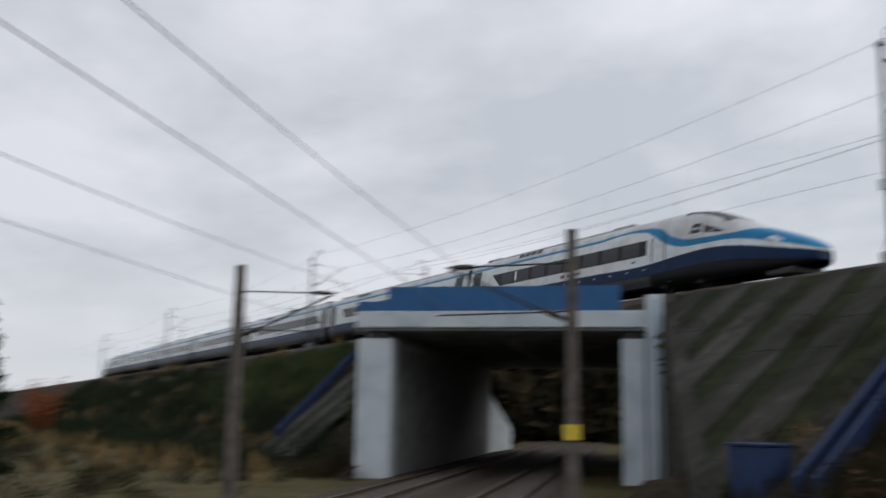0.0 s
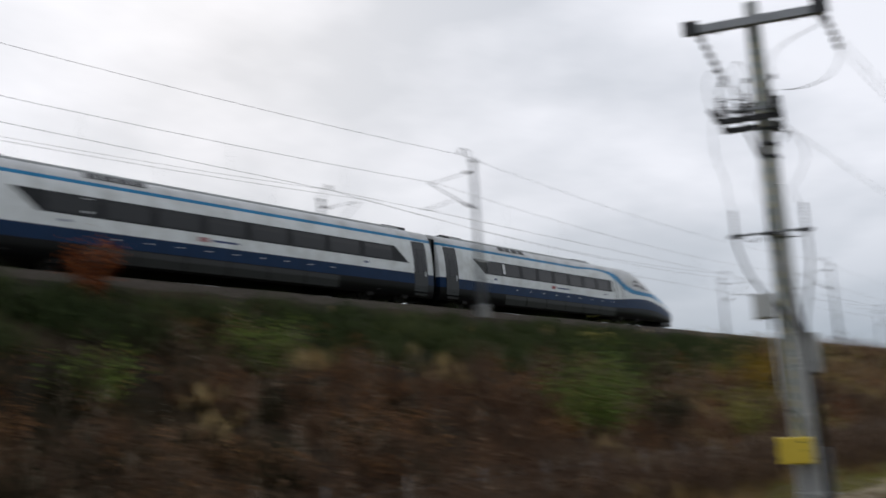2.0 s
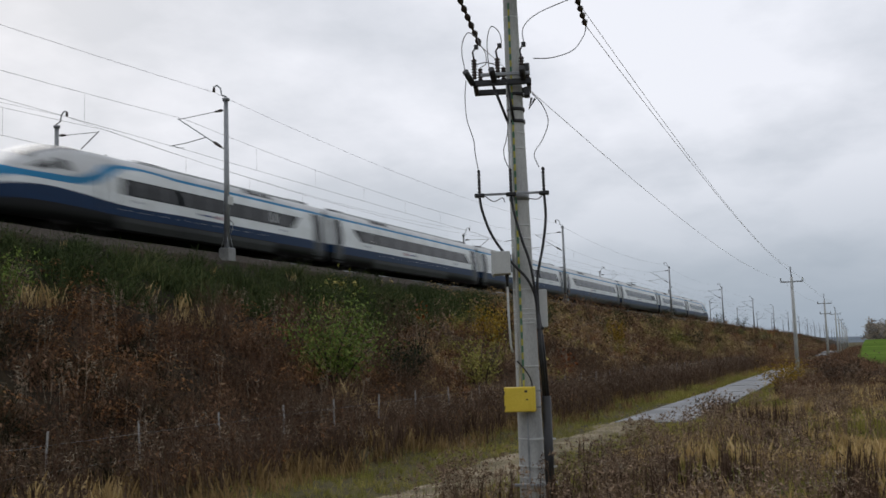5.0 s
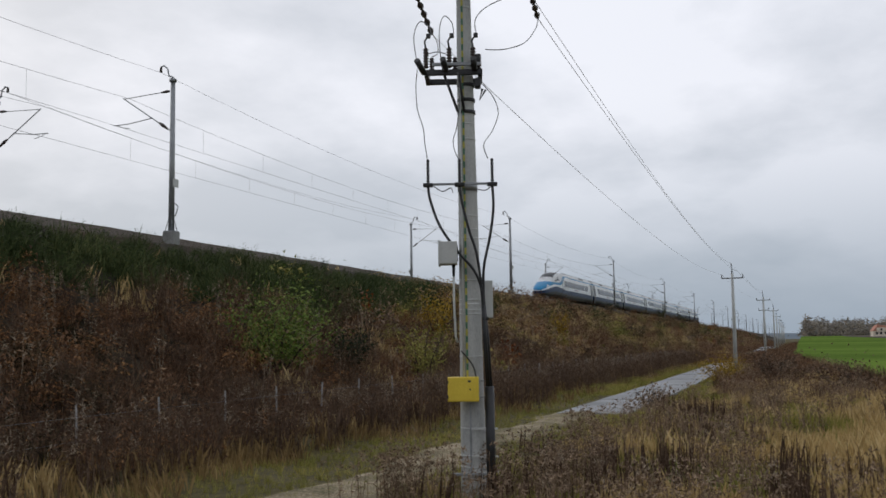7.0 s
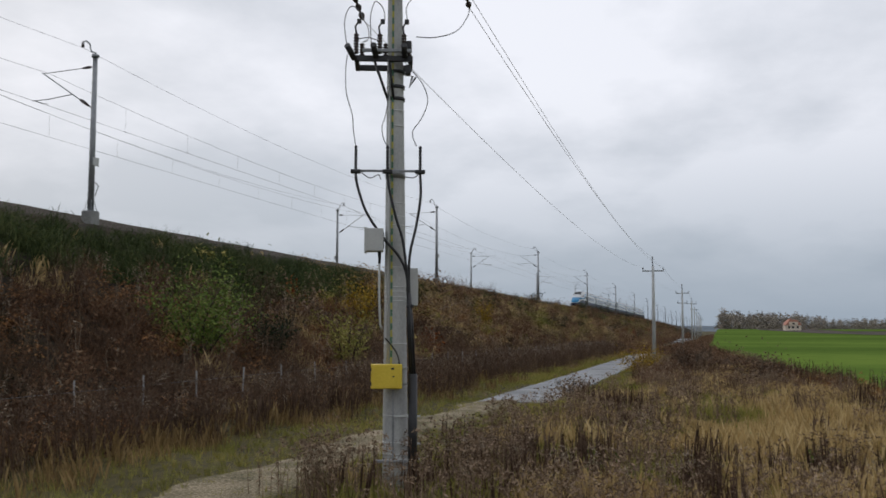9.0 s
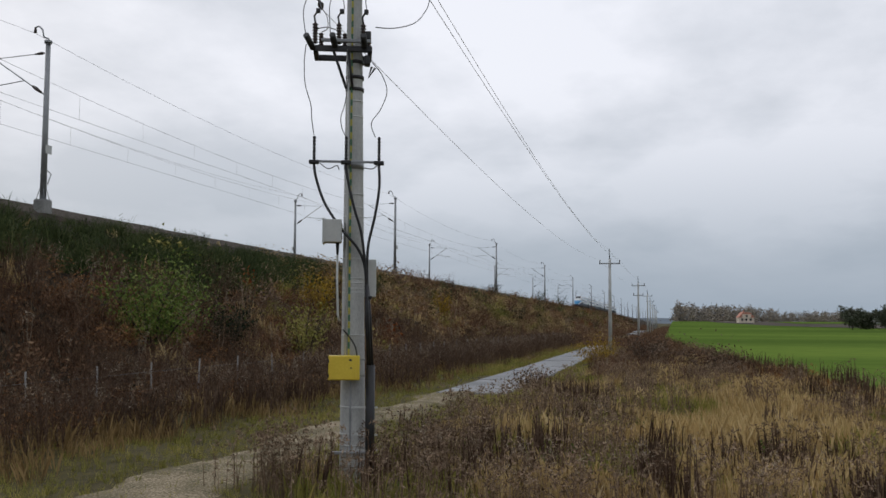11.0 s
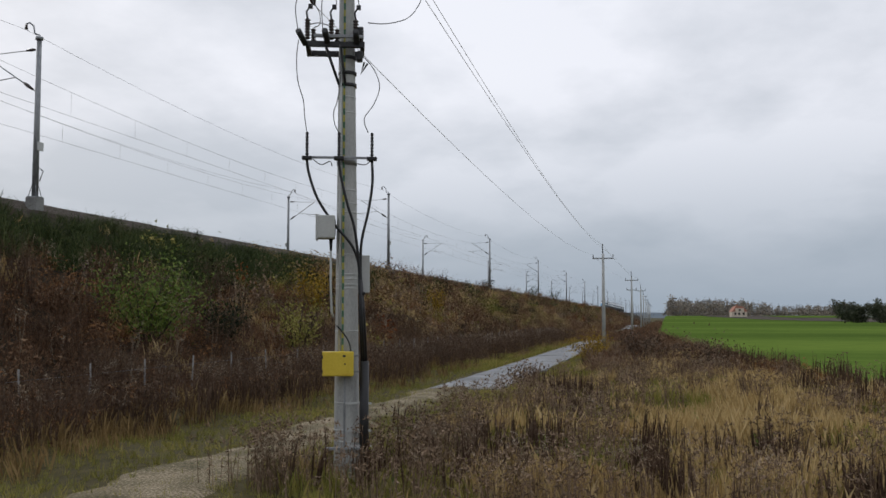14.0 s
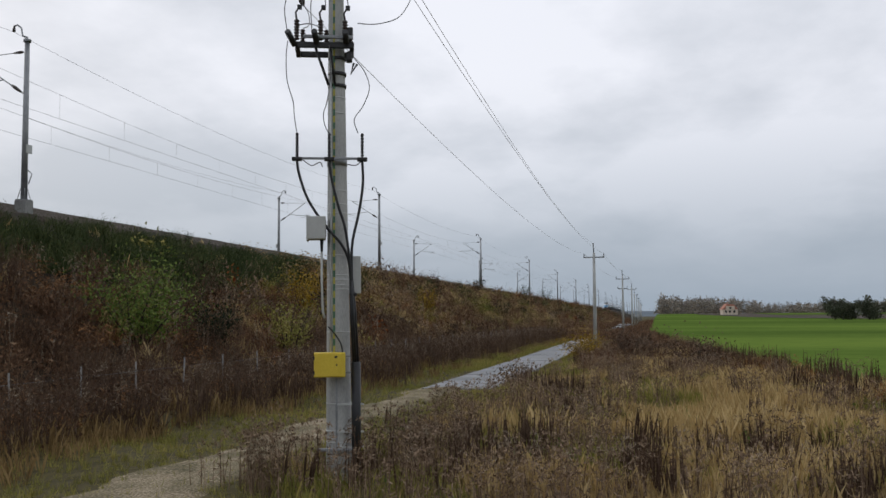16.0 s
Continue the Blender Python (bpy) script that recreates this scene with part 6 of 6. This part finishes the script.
def build_meadow():
    def inside(x, y, r):
        lim = np.interp(x, [0, 12, 15, 19, 21, 30, 38, 80, 120], [6.6, 6.6, 7.0, 7.0, 6.2, 5.6, 5.0, 4.8, 5.2])
        return (y > field_edge(x) - 0.6) & (y < lim) & (y < 0.40 * x + 0.25 * np.sin(x * 3)) & (np.hypot(x, y) > 9.5)

    gold = lambda x, y: ripple(x, y, 6, 51) + np.interp(y, [-12, -2, 2, 6], [0.5, 0.35, -0.15, -0.45])
    tall = lambda p: 0.75 + 0.35 * np.clip(ripple(p[:, 0], p[:, 1], 4.5, 63), -1, 1)
    p, r = strew(22000, 8, 66, -15, 7.4, 41, lambda x, y, r: inside(x, y, r) & (gold(x, y) > -0.1), 1.2)
    scatter("meadow_grass", t_grass, 10, p, r.uniform(0.6, 1.35, len(p)) * tall(p), F["straw"], "tall straw-coloured autumn meadow grass", "dry grass", seed=42)
    p, r = strew(15000, 9, 70, -14, 7.4, 43, lambda x, y, r: inside(x, y, r) & (gold(x, y) < 0.3), 1.2)
    scatter("meadow_green", t_grass, 8, p, r.uniform(0.4, 0.95, len(p)) * tall(p), F["olive"], "olive-green tufts in the meadow", "grass", seed=44)
    p, r = strew(6000, 24, 125, 3.6, 7.4, 40, lambda x, y, r: y < 7.0)
    scatter("roadside_grass", t_short, 8, p, r.uniform(0.25, 0.55, len(p)), F["olive"], "short grass along the service road", "grass", seed=40)
    # clumped dry weeds: goldenrod with grey plumes, and dark dock stalks
    thick = lambda x, y: ripple(x, y, 2.9, 55) + 0.5 * ripple(x, y, 7.0, 65) + np.interp(x, [8, 15, 19, 24, 40, 60], [0.25, 0.15, -0.15, -0.25, 0.0, 0.4]) + np.interp(y, [-12, -3, 1, 4, 7], [-0.25, -0.2, 0.05, 0.25, 0.45])
    # stands of weeds: x, y, spread, number
    stands = [(17.6, 4.9, 0.55, 46), (18.3, 4.2, 0.4, 30), (15.2, 6.5, 0.5, 34), (16.2, 6.3, 0.35, 18), (26.3, 3.2, 0.8, 50), (17.2, -3.6, 0.5, 30), (14.3, 1.2, 0.6, 34), (14.6, -1.0, 0.7, 36), (14.0, 4.2, 0.6, 30), (31.0, 1.0, 0.9, 40), (20.5, 1.6, 0.5, 24), (22.5, 4.6, 0.5, 24), (28.0, -4.6, 0.9, 36), (13.2, 2.6, 0.5, 26)]
    r = np.random.default_rng(45)
    near = np.concatenate([np.array([x, y, 0.0]) + r.normal(size=(k, 3)) * [s, s, 0] for x, y, s, k in stands])
    near[:, 2] = slope_top(near[:, 0], near[:, 1]) - 0.03
    p, r = strew(300, 9.5, 90, -13, 7.2, 45, lambda x, y, r: inside(x, y, r) & (r.random(len(x)) < 0.15 + 0.6 * (thick(x, y) > 0.3)) & ((x > 24) | (r.random(len(x)) < 0.4)), 1.3)
    p = np.concatenate([clumped(p, r, 18, 0.3), near])
    scatter("meadow_weeds", t_rod, 16, p, r.uniform(0.75, 1.2, len(p)), F["weed"], "tall dry grey-brown weeds in the meadow", "weeds", seed=46)
    pale = p[::3] + [0.03, 0, 0.02]
    scatter("meadow_seedheads", t_plume, 8, pale, np.random.default_rng(47).uniform(0.75, 1.15, len(pale)), F["seed"], "pale fluffy seed heads among the weeds", "seed heads", seed=46)
    p, r = strew(150, 11.5, 62, -12, 6.4, 86, lambda x, y, r: inside(x, y, r) & (ripple(x, y, 5, 87) > 0.0), 1.5)
    stalks = [(19.6, 4.9, 0.35, 14), (20.4, 4.3, 0.3, 12), (15.3, 3.0, 0.28, 13), (16.0, 2.6, 0.25, 10), (26.8, 2.6, 0.6, 22), (17.2, 0.4, 0.4, 12), (17.6, -1.6, 0.4, 12), (16.8, -4.0, 0.35, 14), (34.0, 3.4, 0.8, 24), (15.8, -2.6, 0.3, 9), (15.0, 0.2, 0.3, 9), (17.0, 5.5, 0.3, 8)]
    q = np.concatenate([np.array([x, y, 0.0]) + r.normal(size=(k, 3)) * [s, s, 0] for x, y, s, k in stalks])
    q[:, 2] = slope_top(q[:, 0], q[:, 1]) - 0.03
    p = np.concatenate([clumped(p, r, 6, 0.24), q])
    scatter("meadow_docks", t_dock, 14, p, r.uniform(0.65, 1.1, len(p)), F["dock"], "dark upright withered dock stalks in the meadow", "weeds", seed=88)
    p, r = strew(700, 28, 80, -9, 3.5, 89, lambda x, y, r: (y > field_edge(x) + 0.1) & (y < field_edge(x) + 2.6 + 1.5 * ripple(x, y, 8, 90)))
    scatter("edge_docks", t_dock, 10, p, r.uniform(0.8, 1.4, len(p)), F["dock"], "dark dock stalks along the field's edge", "weeds", seed=90)
    p, r = strew(500, 9.5, 40, -9, 6.6, 91, lambda x, y, r: inside(x, y, r) & (ripple(x, y, 3.5, 92) > 0.25), 1.3)
    scatter("green_rosettes", lambda r: t_leaves(r, 40, 0.28, 0.3, 0.16, 0.3), 6, p, r.uniform(0.6, 1.2, len(p)), F["leaf"], "fresh green leaf rosettes low in the meadow", "weeds", seed=92)
    # brushy belt along the road and the field's edge
    p, r = strew(2000, 46, 175, -7, 4.6, 49, lambda x, y, r: (y > field_edge(x) + 0.4) & (ripple(x, y, 9, 57) > -0.5))
    scatter("belt_brush", t_brush, 9, p, r.uniform(0.6, 1.25, len(p)), F["brown"], "dark brown brush belt beside the service road", "brush", seed=50)
    p, r = strew(900, 26, 90, -9, 4, 51, lambda x, y, r: (y > field_edge(x) - 0.3) & (y < field_edge(x) + 2.2))
    scatter("edge_weeds", t_brush, 8, p, r.uniform(0.5, 1.0, len(p)), F["rust"], "reddish-brown weeds along the field's edge", "weeds", seed=52)
    p, r = strew(340, 108, 150, 2.5, 13.0, 56)
    scatter("bend_brush", t_brush, 7, p, r.uniform(0.7, 1.3, len(p)), F["brown"], "brown brush where the road drops from view", "brush", seed=56)
    p, r = strew(800, 112, 420, 1, 16, 53, lambda x, y, r: (y > field_edge(x)) & (np.abs(y - 9.2) > 1.9))
    scatter("far_belt_brush", t_brush, 7, p, r.uniform(0.8, 1.6, len(p)), F["brown"], "brown brush along the far service road", "brush", seed=54)


def shrub(name, at, rad, h, leaves, size, mat, label, seed, stems=9, shell=0.2, category="shrub"):
    """A shrub of several bent stems with twigs and a loose crown of leaves."""
    r = np.random.default_rng(seed)
    x, y = at
    z = float(slope_top(np.array([x]), np.array([y]))[0]) - 0.05
    e = thing(name, (x, y, z), 0, label, category)
    lv = []
    for k in range(stems):
        a = 2 * math.pi * k / stems + r.uniform(-0.4, 0.4)
        reach, top = rad * r.uniform(0.35, 1.0), h * r.uniform(0.65, 1.05)
        pts = [(0.1 * math.cos(a), 0.1 * math.sin(a), 0), (0.45 * reach * math.cos(a), 0.45 * reach * math.sin(a), top * 0.5), (reach * math.cos(a + 0.2), reach * math.sin(a + 0.2), top)]
        bm = tubed(pts, [0.035 * h / 2, 0.022 * h / 2, 0.006], 5)
        for q in range(6):
            f = r.uniform(0.3, 0.9)
            b = Vector(pts[1]).lerp(Vector(pts[2]), f)
            tube(bm, [b, b + Vector(unit(1, r, 0.5)[0]) * rad * 0.35], [0.01, 0.003], 4)
        part("stem", bm, M["bark"], e)
        n = leaves // stems
        f = r.uniform(0.25, 1.08, (n, 1))
        p0, p1, p2 = (np.array(q) for q in pts)
        c = np.where(f < 0.5, p0 + (p1 - p0) * f * 2, p1 + (p2 - p1) * (f * 2 - 1))
        c = c + r.normal(size=(n, 3)) * rad * (0.09 + 0.13 * f)
        c[:, 2] = np.abs(c[:, 2])
        sz = size * r.uniform(0.5, 1.3, (n, 1))
        d, s = unit(n, r, 0.2), unit(n, r)
        lv.append(np.concatenate([tri(c, c + d * sz, s * sz * 0.4)]))
    v = np.concatenate(lv).reshape(-1, 3)
    raw_mesh("crown", v, np.arange(len(v)).reshape(-1, 3), mat, e)
    return e


def tree(name, at, h, rad, leaves, size, mat, label, seed, conifer=False, zbase=None):
    r = np.random.default_rng(seed)
    x, y = at
    z = GROUND if zbase is None else zbase
    e = thing(name, (x, y, z), 0, label, "tree")
    part("trunk", tubed([(0, 0, -0.3), (0.05, 0.03, h * 0.4), (0, 0, h * 0.95)], [0.03 * h, 0.02 * h, 0.005 * h], 8), M["bark"], e)
    lv = []
    limbs = 26 if conifer else 16
    for k in range(limbs):
        a = k * 2.4 + r.uniform(-0.3, 0.3)
        if conifer:
            f = 0.06 + 0.92 * k / limbs
            tip = np.array([math.cos(a), math.sin(a), -0.12]) * rad * (1.02 - f) * r.uniform(0.8, 1.1) + [0, 0, 0.02 * h]
        else:
            f = r.uniform(0.08, 0.7)
            tip = np.array([math.cos(a) * rad * r.uniform(0.5, 1), math.sin(a) * rad * r.uniform(0.5, 1), h * r.uniform(0.12, 0.4)])
        b = np.array([0, 0, h * f])
        part("limb", tubed([b, b + tip * 0.5 + [0, 0, 0.02 * h], b + tip], [0.008 * h, 0.005 * h, 0.002 * h], 5), M["bark"], e)
        n = leaves // limbs
        q = r.uniform(0.25, 1.05, (n, 1))
        c = b + tip * q + r.normal(size=(n, 3)) * rad * (0.06 if conifer else 0.16)
        sz = size * r.uniform(0.5, 1.3, (n, 1))
        lv.append(tri(c, c + unit(n, r, -0.2 if conifer else 0.1) * sz, unit(n, r) * sz * 0.4))
    v = np.concatenate(lv).reshape(-1, 3)
    raw_mesh("crown", v, np.arange(len(v)).reshape(-1, 3), mat, e)


def build_shrubs():
    G, Y, O, D = F["leaf"], F["yellow"], F["orange"], F["dark"]
    shrub("willow_bush", (34.4, 19.8), 2.4, 2.9, 5200, 0.12, G, "fresh green willow bush on the brown slope", 61, 13)
    shrub("willow_bush", (21.8, 24.8), 1.7, 1.5, 2600, 0.12, G, "fresh green willow bush below the crest", 62, 11)
    shrub("willow_bush", (45.5, 18.0), 1.5, 2.8, 2000, 0.12, F["olive"], "thin olive-green sapling bush by the fence", 63, 9)
    shrub("willow_bush", (14.5, 23.2), 1.4, 1.4, 1500, 0.12, G, "small green bush on the slope", 64, 9)
    shrub("evergreen_bush", (39.6, 19.4), 1.3, 2.1, 2600, 0.11, D, "dark evergreen bush beside the willow", 65, 9)
    shrub("yellow_birch", (57.0, 21.6), 1.3, 2.8, 2000, 0.13, Y, "small birch with yellow and orange autumn leaves", 66, 8)
    shrub("yellow_birch", (89.0, 21.6), 1.2, 2.3, 900, 0.15, Y, "small yellow birch on the far slope", 67, 8)
    shrub("yellow_birch", (118.0, 22.0), 1.7, 2.6, 1000, 0.18, F["olive"], "yellow-green birch on the far slope", 68, 8)
    shrub("orange_bush", (18.1, 29.2), 1.2, 2.1, 1500, 0.12, O, "orange-red autumn bush at the crest", 69, 9)
    shrub("orange_bush", (-21.0, 31.0), 0.9, 1.3, 900, 0.12, O, "rusty orange bush beside the ballast", 70, 7)
    shrub("orange_bush", (-118.0, 11.0), 2.6, 5.6, 1500, 0.3, O, "reddish autumn tree at the bank past the bridge", 171, 9)
    shrub("crest_sapling", (58.5, 30.4), 0.35, 1.0, 160, 0.10, D, "thin sapling standing on the crest", 71, 4)
    shrub("yellow_weed_bush", (64.0, 5.3), 1.5, 1.6, 1700, 0.11, Y, "yellow-leaved weed bush beside the service road", 72, 8)
    shrub("yellow_weed_bush", (72.0, 5.4), 1.3, 1.6, 1000, 0.11, Y, "yellow autumn bush beside the road", 73, 8)
    shrub("belt_bush", (58.0, 1.6), 2.0, 1.7, 1500, 0.12, F["twig"], "dark brown bush between road and field", 172, 10)
    shrub("belt_bush", (50.0, -1.5), 1.8, 1.5, 1300, 0.12, F["dock"], "dark withered bush near the field's edge", 173, 10)
    shrub("belt_bush", (70.0, 2.2), 2.2, 1.9, 1500, 0.13, F["twig"], "dark brown bush between road and field", 174, 10)
    shrub("verge_bush", (39.5, 5.9), 0.9, 0.9, 900, 0.10, F["weed"], "greyish dry bush at the road's edge", 74, 9)
    for k, (x, y, s) in enumerate(((215, 30.0, 2.0), (150, 28.5, 1.5), (250, 29.5, 2.4), (180, 25, 1.6), (104, 25.0, 1.6), (132, 21.5, 1.7), (75, 24.5, 1.3))):
        shrub("slope_bush", (x, y), s, s * 1.35, 700, 0.16, D if k % 2 else F["broom"], "dark green bush on the far slope", 80 + k, 8)
    tree("fir_tree", (-41.5, 1.4), 7.4, 2.2, 3000, 0.35, F["dark"], "dark conifer beside the lower line", 90, True)
    for k, (x, y, h) in enumerate(((345, -55, 8.5), (352, -60, 7.4), (346, -66, 8.2), (350, -74, 8.6), (348, -82, 8.0), (352, -92, 8.4))):
        tree("field_tree", (x, y), h * 0.86, h * 0.48, 3800, 0.62, F["hedge"], "dusky dense tree at the field's edge", 95 + k, zbase=GROUND + 0.6)


def wood_template(r):
    return np.concatenate([t_twigs(r, 4, 0.8, 6.5, 0.14), t_leaves(r, 120, 3.4, 6.4, 1.2, 0.25, 0.2), t_leaves(r, 45, 2.2, 4.2, 1.1, 0.2, 5.0)])


def build_woods():
    r = np.random.default_rng(5)
    n = 900
    y = -r.uniform(0, 1, n) * 560 + 2
    x = 800 + r.uniform(0, 90, n) + np.abs(y) * 0.12
    p = np.stack([x, y, GROUND + far_rise(x)], 1)
    # the distance haze on these trees is in their material, not in the air
    ob = scatter("far_wood", wood_template, 8, p, r.uniform(0.55, 1.35, n) * (1.05 + 0.22 * np.sin(y * 0.021 + 1) + 0.12 * np.sin(y * 0.09)) * np.interp(y, [-300, -60, 2], [0.75, 1.0, 1.2]), F["wood"], "far autumn woodland edge beyond the fields, haze painted into its colours", "woodland", 0.03, 6)
    n = 220
    s, o = r.uniform(92, 150, n), r.uniform(-9, 70, n)
    p = np.array([low(a, b, GROUND) for a, b in zip(s, o)])
    scatter("track_wood", wood_template, 6, p, r.uniform(1.3, 1.95, n), F["bramble"], "dark leafless wood behind the bridge", "woodland", 0.03, 7)
    # low hills at the skyline, blue from the distance haze in their colour
    t = np.linspace(0, 1, 90)
    az = np.radians(-60 - 60 * t)
    hz = 9 + 5 * np.sin(t * 17) + 3 * np.sin(t * 41 + 1)
    rings = []
    for d, k in ((2300, 0.0), (2900, 1.0), (3800, 0.6)):
        rings.append(np.stack([-np.sin(az) * d, np.cos(az) * d, GROUND - 1 + hz * k], 1))
    v = np.stack(rings, 1).reshape(-1, 3)
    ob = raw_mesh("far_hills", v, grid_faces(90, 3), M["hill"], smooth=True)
    tagged(ob, "low wooded hills with blue-grey haze painted into their colour", "hills", kind="structure")


# the hills' base colour carries the blue-grey of distant air
M["hill"] = surface("haze_tinted_hill", [(0.10, 0.13, 0.16), (0.15, 0.18, 0.21)], 0.004, 0.95, 0, 0.05, 0.0)
build_slope_plants()
build_foot_plants()
build_meadow()
build_shrubs()
build_woods()


# ---- what moves ----
def nose_x(t):
    return -30.4 + 51.5 * t + 0.05 * t * t


def motions():
    tilt = math.degrees(math.atan(FALL))
    rows = []
    for k in range(33):
        t = k * 0.5
        x = nose_x(t)
        rows.append((t, pose(x, TRACK_Y[0], rail_z(x), 0, tilt, 0)))
    walk(train, rows)


motions()
